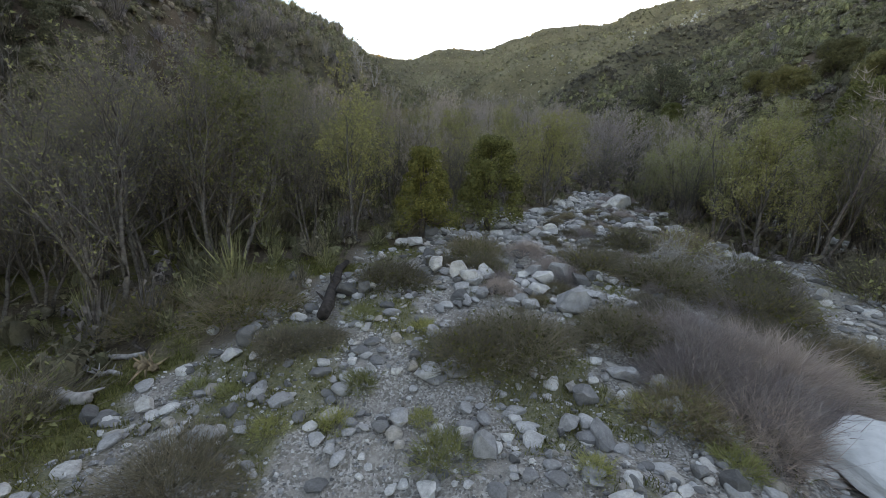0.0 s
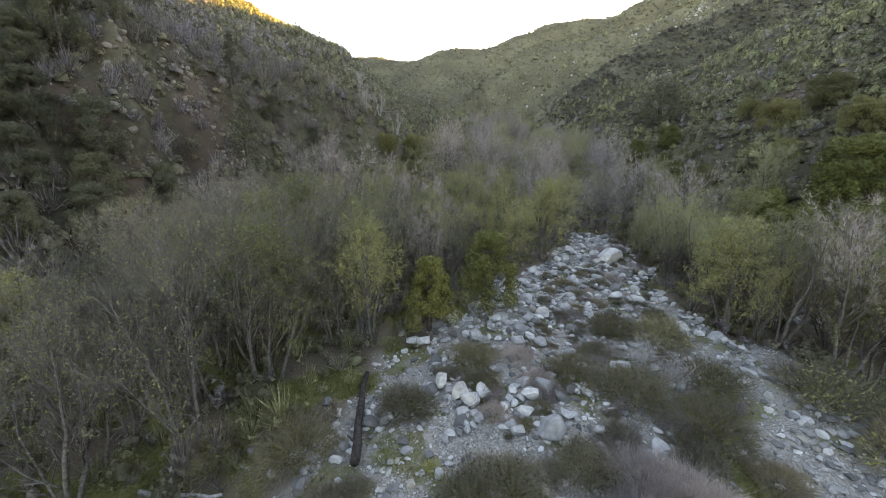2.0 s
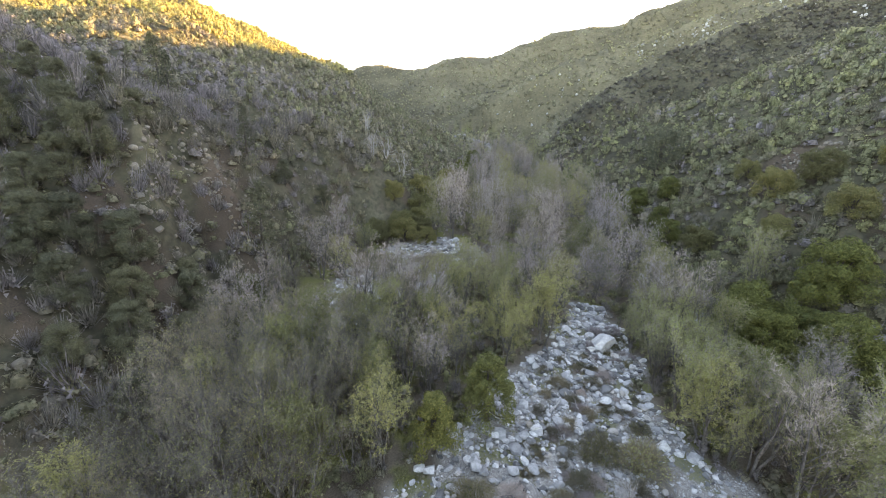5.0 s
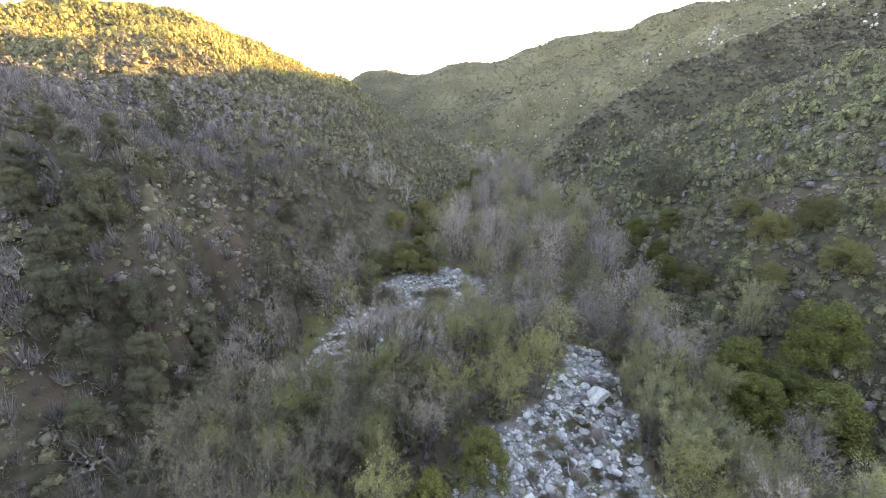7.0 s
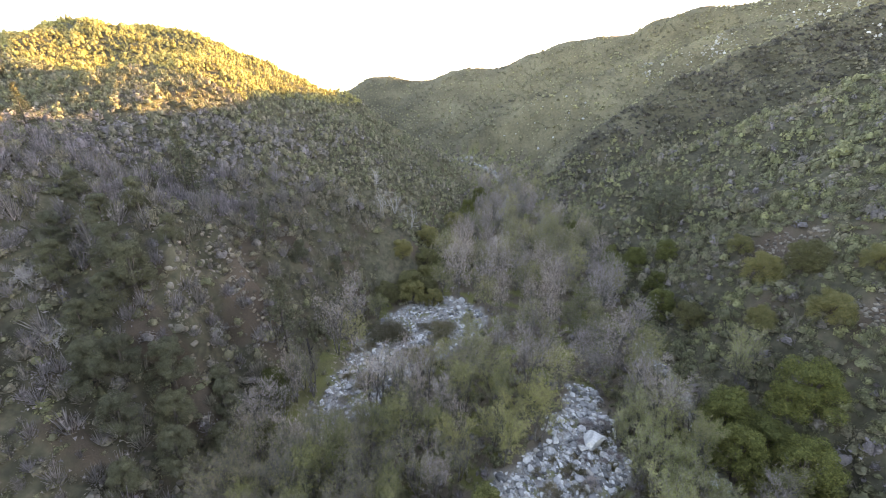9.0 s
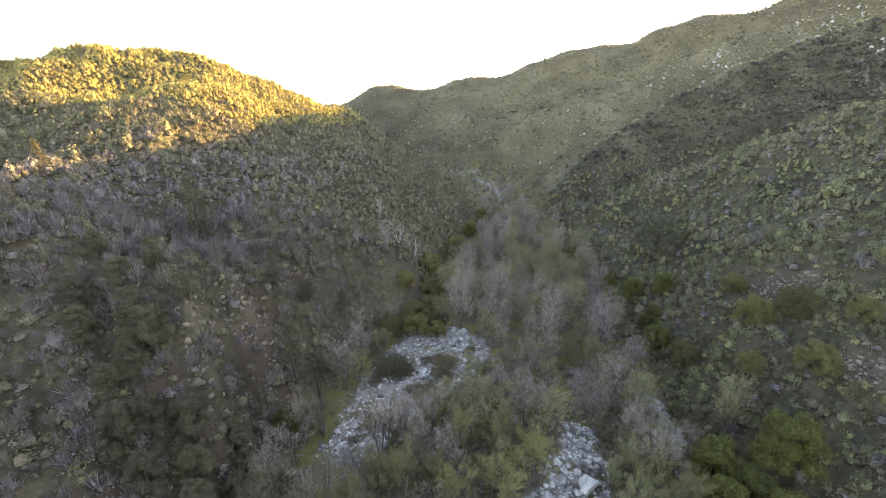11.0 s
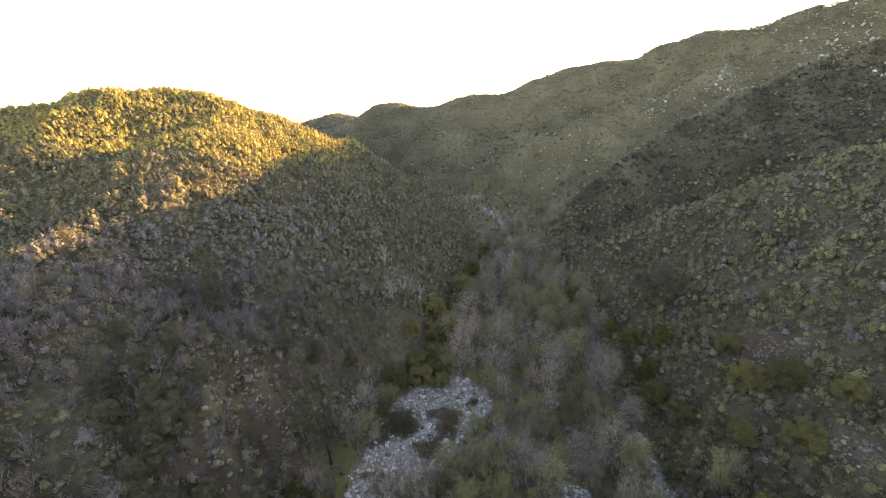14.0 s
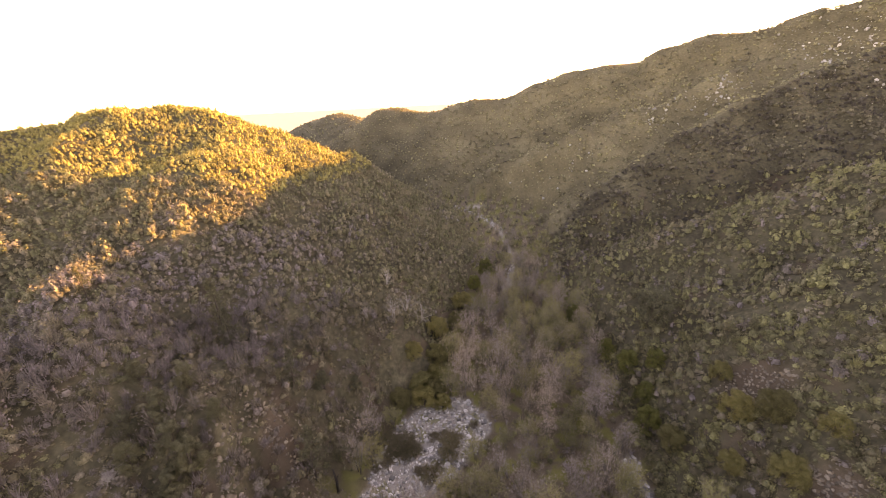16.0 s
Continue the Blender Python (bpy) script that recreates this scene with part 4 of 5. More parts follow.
def scrub_field(name, label, box, step, radius, shapes, seed, inside, tone, skip=0.12, mat=None, lift=0.14):
    rng = np.random.RandomState(seed)
    x, y = np.meshgrid(np.arange(box[0], box[1], step), np.arange(box[2], box[3], step))
    x, y = x.ravel() + rng.uniform(-0.6, 0.6, x.size) * step, y.ravel() + rng.uniform(-0.6, 0.6, x.size) * step
    keep = inside(x, y) & clear(x, y) & (rng.uniform(0, 1, len(x)) > skip)
    x, y = x[keep], y[keep]
    size = (radius[0] + (radius[1] - radius[0]) * rng.uniform(0, 1, len(x)) ** 1.7) * (0.85 + 0.3 * smooth_step(waves(x, y, 14, seed + 5, 3), -0.6, 0.6))
    z = sheet_height(x, y) + lift * size
    t = np.clip(tone(x, y, rng), 0, 1)
    me = scatter_mesh(name, shapes, np.stack([x, y, z], 1), size, rng.uniform(0, 6.28, len(x)), t, [mat or SCRUB], (0.7, 1.25), seed, True, 0.2)
    return tagged(new(name, me), label, "shrubs", kind="stuff")


def beside(x, y):
    """How far a place lies up the bank from the valley floor."""
    return np.maximum(np.interp(y, *LEFT_EDGE) - x, x - np.interp(y, *RIGHT_EDGE))


def bare(x, y):
    return smooth_step(waves(x, y, 9, 71, 3), 0.35, 0.6)


def reach(x, y):
    return np.hypot(x - 2, y)


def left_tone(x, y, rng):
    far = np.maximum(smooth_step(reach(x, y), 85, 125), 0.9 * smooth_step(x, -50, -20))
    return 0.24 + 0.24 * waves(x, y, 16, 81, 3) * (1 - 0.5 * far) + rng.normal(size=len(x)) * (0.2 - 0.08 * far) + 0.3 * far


def right_tone(x, y, rng):
    return 0.68 + 0.2 * waves(x, y, 18, 83, 3) + rng.normal(size=len(x)) * 0.18 - 0.45 * (rng.uniform(0, 1, len(x)) < 0.12)


def far_tone(x, y, rng):
    return 0.55 + 0.2 * waves(x, y, 30, 85, 3) + rng.normal(size=len(x)) * 0.18


def in_front(x, y):
    return y < np.interp(x, *FRONT_SPUR) - 1


def far_side(x, y):
    return (beside(x, y) > 0.2) & ~((x < np.interp(y, *LEFT_EDGE)) & (y < 150))


def hill_top(x, y):
    return smooth_step(y, 92, 104) > 0.5


twiggy = [scrub_shape(500 + k, 36, 0.11, 84, 1.7, 3, 5, 0.0, 1.7) for k in range(4)]
leafy_ = [scrub_shape(505 + k, 66, 0.15, 10, 0.8 + 0.14 * k, 1 + k % 3, 5, 0.57) for k in range(5)]
mid_shapes = [scrub_shape(520 + k, 22, 0.22, 5, 1.05 + 0.14 * k, 1 + k % 2, 5, 0.55, 1.4) for k in range(6)]
small_shapes = [scrub_shape(530 + k, 18, 0.24, 8, 1.5, 1 + k % 2, 5, 0.58, 1.4) for k in range(5)]
far_shapes = [scrub_shape(540 + k, 9, 0.38, 0, 0.9, 1, 5, 0.75) for k in range(6)]
scrub_field("hillside_scrub", "grey feathery leafless brush on the steep bank", (-75, -17, 8, 92), 1.3, (0.6, 1.7), twiggy, 21, lambda x, y: (beside(x, y) > 0.5) & (x < 0) & (reach(x, y) < 82), lambda x, y, rng: 0.1 + 0.14 * waves(x, y, 16, 81, 3) + rng.normal(size=len(x)) * 0.1 + 0.2 * smooth_step(x, -40, -22), 0.1)
scrub_field("hillside_scrub", "grey-green and olive bushes on the steep bank", (-75, -17, 8, 92), 1.12, (0.3, 1.3), leafy_, 35, lambda x, y: (beside(x, y) > 0.5) & (x < 0) & (reach(x, y) < 82), lambda x, y, rng: 0.45 + 0.25 * waves(x, y, 16, 82, 3) + rng.normal(size=len(x)) * 0.16, 0.1)
scrub_field("hillside_scrub", "green and grey chaparral on the slope", (28, 80, 14, 92), 0.8, (0.4, 1.35), leafy_ + twiggy[:1], 22, lambda x, y: (beside(x, y) > 0.5) & (x > 0) & (reach(x, y) < 85), right_tone, 0.04)
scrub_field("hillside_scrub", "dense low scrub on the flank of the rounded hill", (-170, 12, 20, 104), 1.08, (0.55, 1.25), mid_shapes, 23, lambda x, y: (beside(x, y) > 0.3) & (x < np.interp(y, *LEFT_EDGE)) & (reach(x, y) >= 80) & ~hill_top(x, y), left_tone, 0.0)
# Gold above this height paints in the sunlight; plain olive below the shadow edge.
for name_, mat_, high, seed_ in (("dense upright scrub over the top of the rounded hill, low sunlight painted in as gold", SUNLIT_SCRUB, True, 28), ("dense olive scrub on the shaded side of the rounded hill", SCRUB, False, 32)):
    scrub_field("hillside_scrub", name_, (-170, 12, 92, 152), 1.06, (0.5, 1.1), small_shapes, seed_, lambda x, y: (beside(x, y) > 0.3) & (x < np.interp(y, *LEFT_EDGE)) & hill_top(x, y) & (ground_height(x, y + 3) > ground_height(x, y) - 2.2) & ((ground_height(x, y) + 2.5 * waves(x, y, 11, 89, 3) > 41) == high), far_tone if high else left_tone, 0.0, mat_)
scrub_field("hillside_scrub", "dense green chaparral below the ridge", (20, 120, 20, 128), 1.08, (0.55, 1.3), mid_shapes, 24, lambda x, y: (beside(x, y) > 0.3) & (x > np.interp(y, *RIGHT_EDGE)) & (reach(x, y) >= 83) & (bare(x, y) < 0.95), right_tone, 0.03)
# The low tone puts the spur's shaded face into the scrub colour.
scrub_field("far_scrub", "grey-brown scrub on the spur across the side valley, darkened for its shaded face", (20, 215, 108, 185), 1.25, (0.55, 1.1), far_shapes, 25, lambda x, y: far_side(x, y) & in_front(x, y) & (reach(x, y) > 112) & (y > 106 + 0.02 * x), lambda x, y, rng: 0.08 + 0.12 * waves(x, y, 20, 85, 3) + rng.normal(size=len(x)) * 0.12, 0.06, DRY_HAZE_SCRUB)
scrub_field("far_scrub", "low dry scrub on the far slopes, paled to stand for haze", (-75, 215, 118, 212), 1.65, (0.4, 1.0), far_shapes, 30, lambda x, y: far_side(x, y) & ~in_front(x, y), far_tone, 0.1, DRY_HAZE_SCRUB)
scrub_field("far_scrub", "low dry scrub on the skyline ridge, paled to stand for haze", (-120, 215, 212, 262), 1.8, (0.4, 0.85), far_shapes, 29, lambda x, y: beside(x, y) > 0.2, far_tone, 0.12, DRY_HAZE_SCRUB)
scrub_field("far_scrub", "low scrub on the farthest hills", (-190, -60, 280, 430), 4.0, (0.9, 1.6), far_shapes, 26, lambda x, y: ground_height(x, y) > 24, far_tone, 0.2, DRY_HAZE_SCRUB, -0.05)
scrub_field("undergrowth", "dark low brush and saplings under the alders beside the bar", (-24, -3, 8.5, 36), 1.15, (0.45, 1.15), twiggy + leafy_[:2], 34, lambda x, y: (beside(x, y) < 0.5) & (gravel_mask(x, y) < 0.25) & ~((x > -9.5) & (y < 11)), lambda x, y, rng: 0.6 + 0.3 * waves(x, y, 8, 87, 3) + rng.normal(size=len(x)) * 0.2, 0.15)
scrub_field("valley_brush", "dry brush on the valley floor beyond the grove", (-45, 32, 112, 235), 1.7, (0.6, 1.3), mid_shapes, 33, lambda x, y: (beside(x, y) < 0.6) & (gravel_mask(x, y) < 0.3) & (np.abs(waves(x, y, 17, 93, 2)) > 0.06), far_tone, 0.1, DRY_HAZE_SCRUB, -0.05)
scrub_field("undergrowth", "brown and olive brush along the edge of the gravel bar", (-10, 24, 15, 50), 0.85, (0.3, 0.95), twiggy + leafy_[:3], 36, lambda x, y: (beside(x, y) < 0.5) & (gravel_mask(x, y) < 0.4) & ~((x < 3) & (y < 19)), lambda x, y, rng: 0.45 + 0.25 * waves(x, y, 6, 88, 3) + rng.normal(size=len(x)) * 0.22, 0.25)
scrub_field("undergrowth", "low brush and saplings between the alders", (-25, 33, 9, 122), 1.8, (0.4, 0.95), mid_shapes, 27, lambda x, y: (beside(x, y) < 0.5) & (gravel_mask(x, y) < 0.3) & ~((np.abs(x) < 9) & (y < 20)), lambda x, y, rng: 0.35 + 0.3 * waves(x, y, 8, 87, 3) + rng.normal(size=len(x)) * 0.2, 0.2)


def grass_field():
    rng = np.random.RandomState(31)
    x, y = rng.uniform(-13, 15, 80000), rng.uniform(3, 26, 80000)
    want = grass_mask(x, y) * (1 - 0.55 * smooth_step(y, 16, 26)) * np.where(gravel_mask(x, y) > 0.5, 0.55, 1)
    keep = np.where(rng.uniform(0, 1, len(x)) < want)[0][:15000]
    x, y = x[keep], y[keep]
    soup, tone = Soup(), []
    base = np.repeat(np.stack([x, y, ground_height(x, y) - 0.02], 1), 5, 0)
    base[:, :2] += rng.normal(size=(len(base), 2)) * 0.07
    way = rng.normal(size=base.shape) * 0.45 + (0, 0, 1)
    way *= (rng.uniform(0.08, 0.26, len(base)) / np.linalg.norm(way, axis=1))[:, None]
    soup.slivers(base, way, rng.uniform(0.015, 0.03, len(base)), rng)
    t = np.clip(0.4 + 0.3 * waves(x, y, 4, 91, 3) + rng.normal(size=len(x)) * 0.15, 0, 1)
    me = soup.mesh("grass", [GRASS], False, (("tone", np.repeat(t, 15)),))
    tagged(new("grass", me), "short green and straw-coloured grass between the stones", "grass", kind="stuff")


grass_field()


# ---- shrubs and small trees that stand out ----
olive = plant("shrub", broom(601, 1.0, 0.62, BROOM_TWIGS, 900, JUNIPER_LEAVES, 1500, 0.008, 5))
tagged(olive, "low olive-brown broom-like shrub on the gravel", "shrub", "shrubs on the gravel bar")
brown = plant("shrub", broom(602, 1.0, 0.6, BROOM_TWIGS, 1000, BROOM_TWIGS, 500, 0.008, 5))
tagged(brown, "dry brownish shrub of fine stems on the gravel", "shrub", "shrubs on the gravel bar")
mauve = plant("bare_shrub", broom(603, 1.0, 0.85, MAUVE_TWIGS, 1000, None, 0, 0.009, 5))
tagged(mauve, "leafless mauve-grey shrub of dense upright twigs", "shrub", "bare shrubs")
tussock = plant("grass_tussock", broom(604, 0.5, 0.42, WILLOW_LEAVES, 300, None, 0, 0.014))
tagged(tussock, "tuft of green and straw-coloured grass among stones", "grass", "grass tussocks")
leafy = plant("shrub", broom(605, 1.0, 0.9, BROOM_TWIGS, 600, WILLOW_LEAVES, 1300))
tagged(leafy, "shrub with fresh yellow-green leaves beside the wash", "shrub", "shrubs on the gravel bar")
dead_bush = plant("dead_shrub", dead_tree(606, 2.2, 5))
tagged(dead_bush, "dead bleached shrub with crooked pale branches", "shrub", "dead shrubs")

bar_rng = np.random.RandomState(41)
seen = set()


def put(kind, x, y, size, turn=None, sink=0.05, tilt=0.0):
    place = pose(x, y, on_ground(x, y, sink), tilt, 0, bar_rng.uniform(0, 360) if turn is None else turn) @ Matrix.Scale(size, 4)
    if kind.name in seen:
        return copy_thing(kind, place)
    seen.add(kind.name)
    kind.matrix_basis = place
    return kind


for x, y, r in [(7.2, 9.3, 1.45), (8.4, 8.3, 1.2), (9.4, 9.9, 1.25), (7.7, 7.6, 1.0), (7.9, 10.7, 1.2), (10.6, 9.6, 0.9)]:
    put(mauve, x, y, r)
for x, y, r in [(1.3, 9.8, 1.55), (2.7, 10.4, 1.3), (-1.7, 14.3, 1.15), (2.0, 16.2, 0.85), (1.7, 18.3, 1.15), (-6.1, 11.9, 1.5), (6.0, 11.4, 1.2), (9.8, 16.2, 1.6), (11.2, 22.8, 1.4), (12.6, 14.4, 1.6), (6.9, 17.2, 1.3), (-9.6, 12.6, 1.4)]:
    put(olive, x, y, r * (0.88 if y < 12 else 0.9))
for x, y, r in [(-3.9, 9.4, 0.9), (-3.0, 9.9, 0.8), (-4.3, 5.5, 1.5), (4.6, 11.2, 0.9), (7.8, 12.9, 1.3), (0.2, 17.0, 0.9), (8.9, 20.0, 1.2), (13.0, 19.6, 1.3), (11.4, 26.5, 1.1), (7.8, 24.2, 1.0), (9.8, 30.4, 1.2), (13.3, 30.5, 1.1), (-7.4, 13.6, 1.2), (11.2, 12.4, 1.4), (13.8, 11.6, 1.5), (8.6, 22.6, 0.9), (9.4, 25.0, 1.0), (7.6, 26.6, 0.9), (10.6, 28.2, 1.0), (12.2, 32.4, 1.0), (8.4, 28.8, 0.8), (11.6, 24.4, 0.8), (13.4, 34.6, 0.9), (6.2, 22.8, 0.8), (10.4, 22.2, 0.9), (11.0, 34.0, 0.8), (9.0, 32.6, 0.9)]:
    put(brown, x, y, r * 0.95)
for x, y, r in [(14.6, 17.4, 1.6), (14.0, 22.0, 1.2), (-9.4, 6.9, 1.2), (6.1, 8.0, 0.7), (19.6, 16.4, 1.4), (20.6, 12.4, 1.5)]:
    put(leafy, x, y, r)
for x, y, r in [(-1.6, 8.5, 1.0), (-1.9, 7.4, 0.9), (0.5, 6.6, 1.3), (-2.2, 11.2, 1.1), (5.3, 8.3, 1.2), (-5.6, 8.3, 0.9), (-0.2, 11.0, 0.9), (-4.6, 8.0, 0.7), (0.0, 7.6, 0.8), (3.4, 6.2, 0.8), (6.4, 6.6, 1.1), (-3.2, 6.9, 0.8)]:
    put(tussock, x, y, r)
for x, y, r in [(11.4, 18.4, 1.0), (12.8, 17.4, 0.9), (-39.4, 29.8, 1.2), (-31.0, 40.6, 1.1), (-44.0, 33.0, 1.0)]:
    put(dead_bush, x, y, r)
for _ in range(120):
    y = bar_rng.uniform(12.5, 40)
    x = 4 + (y - 14) * 0.5 + bar_rng.uniform(-2.5, 7.5) * (1 - 0.02 * (y - 14))
    put((olive, brown, brown, mauve)[bar_rng.randint(4)], x, y, bar_rng.uniform(0.25, 0.7))

for x, y, r in [(-12.1, 56.7, 2.2), (-13.6, 55.4, 1.7), (-10.8, 55.6, 1.6), (-13.0, 44.8, 1.5), (-12.2, 45.8, 1.2), (-3.3, 58.2, 1.7), (-6.5, 51.5, 1.5), (-8.9, 51.9, 1.2), (-15.6, 58.0, 1.5), (-6.8, 59.2, 1.4), (-3.4, 55.7, 1.5), (-15.3, 41.7, 1.1), (-16.6, 46.2, 1.0), (-4.6, 60.0, 1.3), (-5.2, 53.4, 1.2), (-16.8, 52.0, 1.2), (-14.8, 53.0, 1.4), (1.2, 62.0, 1.3)]:
    put(brown if r < 1.45 else olive, x, y, r)
juniper = plant("juniper", oak(611, 4.4, 3.3, JUNIPER_LEAVES, 0.05, 16000, 0.6))
tagged(juniper, "dense dark green juniper at the edge of the gravel", "tree", "junipers")
put(juniper, -1.1, 21.9, 1.25)
put(juniper, 3.0, 25.4, 1.2, 130)
oaks = [plant("evergreen_oak", oak(620 + s, 7.0, 5.8, OAK_LEAVES, 0.08, 26000, 0.3)) for s in range(2)]
for o in oaks:
    tagged(o, "round dark green evergreen oak on the bank", "tree", "evergreen oaks")
edge_oaks = []
for k, (x, y, s) in enumerate([(29.4, 32.6, 1.0), (34.2, 30.6, 1.1), (30.8, 37.4, 1.12), (37.0, 36.2, 1.05), (33.2, 34.2, 1.0), (33.2, 60.5, 0.75), (34.6, 66.0, 0.7), (33.4, 73.5, 0.75), (31.0, 80.0, 0.7), (37.5, 70.6, 0.6),
                               (-10.6, 70.0, 0.75), (-14.6, 65.6, 0.65), (-8.0, 77.5, 0.7), (-8.6, 84.5, 0.75), (-4.0, 90.5, 0.7), (-3.0, 97.5, 0.75), (0.2, 105.0, 0.7), (-12.8, 74.5, 0.6), (-7.0, 68.5, 0.6), (-7.4, 73.0, 0.65), (-5.4, 80.5, 0.6), (-2.6, 86.0, 0.6), (-0.6, 93.0, 0.65), (-5.6, 66.0, 0.5), (-9.6, 66.4, 0.7), (26.0, 92.0, 0.7), (24.5, 101.0, 0.65), (-24.5, 40.5, 0.7), (-22.5, 33.5, 0.6), (3.5, 112.0, 0.7)]):
    if x > 0 or y < 60:
        put(oaks[k % 2], x, y, s)
    else:
        edge_oaks.append((x, y, s * 1.45))
brownish = plant("scrub_oak", oak(630, 4.8, 5.0, OLIVE_LEAVES, 0.075, 18000))
tagged(brownish, "rounded olive-brown scrub oak on the slope", "tree", "scrub oaks")
for x, y, s in [(43.6, 55.0, 0.95), (46.8, 52.6, 1.0), (44.4, 44.2, 0.9), (40.0, 48.5, 0.7), (35.4, 56.0, 0.9), (44.5, 62.0, 0.7), (50.5, 47.0, 0.7)] + edge_oaks:
    put(brownish, x, y, s)
greyish = plant("hillside_tree", oak(640, 7.4, 5.0, PINE_NEEDLES, 0.065, 24000, 0.4))
tagged(greyish, "grey-green evergreen tree on the steep bank", "tree", "trees on the bank")
for x, y, s in [(-36.0, 36.5, 1.15), (-31.2, 33.0, 1.25), (-40.5, 44.5, 0.8), (-33.8, 30.5, 1.0), (-28.2, 28.0, 1.0), (-27.2, 35.0, 0.95), (-38.0, 31.5, 0.8), (-30.0, 24.0, 0.9), (-44.5, 52.5, 0.7), (-35.0, 42.0, 0.7), (-45.5, 38.0, 0.8), (-22.5, 62.5, 0.7), (-27.0, 58.5, 0.75), (-38.5, 37.5, 1.0), (-29.6, 30.4, 1.1), (-32.4, 27.4, 1.0), (-35.6, 29.0, 1.1), (-41.6, 40.4, 0.9), (-26.2, 31.6, 0.9), (-43.0, 35.0, 0.9), (-28.6, 36.6, 0.9), (-37.2, 34.2, 0.9), (-47.6, 44.0, 0.75), (-25.6, 24.4, 0.8)]:
    put(greyish, x, y, s * 0.82)
tall_pine = plant("pine_tree", pine(650, 12.0, PINE_NEEDLES))
tagged(tall_pine, "tall thin-crowned pine on the hillside", "tree", "pines")
for x, y, s in [(-46.4, 61.5, 0.95), (-25.6, 47.2, 1.05), (-30.5, 55.0, 0.7), (-63.0, 54.0, 0.6), (-41.5, 56.5, 0.8)]:
    put(tall_pine, x, y, s)
ghost = plant("dead_tree", dead_tree(660, 7.0, 3))
tagged(ghost, "bleached leafless dead tree among the scrub", "tree", "dead trees")
for x, y, s in [(-17.4, 78.6, 1.0), (-12.6, 84.0, 1.0), (-15.6, 82.5, 0.85), (-20.5, 86.0, 0.8), (-22.5, 74.5, 0.6)]:
    put(ghost, x, y, s)
leaner = plant("leaning_oak", oak(670, 9.0, 6.5, PINE_NEEDLES, 0.14, 5500))
tagged(leaner, "tall leaning oak with a pale bare trunk", "tree")
put(leaner, 40.2, 82.0, 1.2, 40, 0.2, 8)
willow_bush = kinds[8]
for x, y, s in [(26.2, 25.0, 0.75), (20.4, 22.4, 0.6), (22.4, 31.5, 0.75), (24.0, 28.0, 0.8), (21.0, 38.0, 0.75), (23.6, 20.4, 0.7), (27.0, 20.0, 0.8), (36.1, 43.8, 1.0), (20.5, 27.0, 0.6), (24.4, 16.0, 0.7)]:
    stand(willow_bush, x, y, bar_rng.uniform(0, 360), s)


# ---- fallen wood ----
def log(name, label, a, b, radius, mat, seed, lift=0.0, stubs=5):
    """A fallen trunk between two places, tapered, bent and knotty, with broken stubs."""
    rng = np.random.RandomState(seed)
    wood = Soup()
    pts, rad = [], []
    for k in range(9):
        s = k / 8
        x, y = a[0] + (b[0] - a[0]) * s, a[1] + (b[1] - a[1]) * s
        pts.append(np.array((x + rng.normal() * 0.05, y + rng.normal() * 0.05, on_ground(x, y) + radius * 0.75 + lift * (1 - s))))
        rad.append(radius * (1 - 0.35 * s) * rng.uniform(0.9, 1.1))
    wood.tube(pts, rad, 10)
    for _ in range(stubs):
        k = rng.randint(1, 8)
        d = unit(rng.normal(size=3) + (0, 0, 0.8))
        wood.tube([pts[k], pts[k] + d * radius * 1.6, pts[k] + d * radius * rng.uniform(2, 4)], [radius * 0.4, radius * 0.25, radius * 0.08], 5)
    return tagged(new(name, wood.mesh(name, [mat], True)), label, "log")


log("charred_log", "charred black fallen log on the gravel", (-3.3, 10.9), (-4.3, 17.4), 0.2, CHARRED, 701, 0.25, 3)
log("fallen_log", "weathered grey fallen log in the grass", (-12.6, 9.5), (-7.9, 7.9), 0.24, GREY_WOOD, 702, 0.35)
log("fallen_log", "weathered grey branch wood heaped under the brush", (-10.6, 10.4), (-8.2, 9.2), 0.09, GREY_WOOD, 714, 0.15, 8)
log("fallen_log", "dark crooked branch lying under the brush", (-9.8, 11.6), (-8.6, 10.4), 0.07, DARK_BARK, 715, 0.3, 8)
log("fallen_log", "thin grey branch leaning on the stones", (-9.4, 12.4), (-7.7, 11.0), 0.06, GREY_WOOD, 716, 0.1, 6)
log("fallen_log", "dark branch among the stones of the bank", (-10.4, 9.6), (-8.8, 9.9), 0.08, DARK_BARK, 717, 0.1, 7)
log("fallen_log", "thin grey fallen branch beside the log", (-12.5, 11.0), (-8.6, 10.4), 0.1, GREY_WOOD, 703, 0.2, 8)
log("fallen_log", "bleached driftwood pole across the stones", (8.2, 26.0), (11.2, 29.5), 0.07, GREY_WOOD, 704, 0.4)
log("fallen_log", "bleached driftwood pole across the stones", (10.6, 26.4), (11.0, 30.2), 0.06, GREY_WOOD, 705, 0.5)
log("fallen_log", "bleached driftwood pole across the stones", (6.4, 24.2), (10.2, 26.2), 0.06, GREY_WOOD, 706)
log("fallen_log", "pale driftwood trunk on the side creek", (-7.2, 53.6), (-4.9, 49.6), 0.16, GREY_WOOD, 707, 0.5)
log("fallen_log", "pale driftwood trunk on the side creek", (-5.6, 50.2), (-1.2, 52.9), 0.14, GREY_WOOD, 708, 0.3)
log("fallen_log", "thin bleached branch on the side creek", (-6.4, 51.2), (-2.4, 51.9), 0.08, GREY_WOOD, 711, 0.6)
log("fallen_log", "thin bleached branch on the side creek", (-15.8, 43.4), (-13.6, 45.6), 0.08, GREY_WOOD, 712, 0.4)
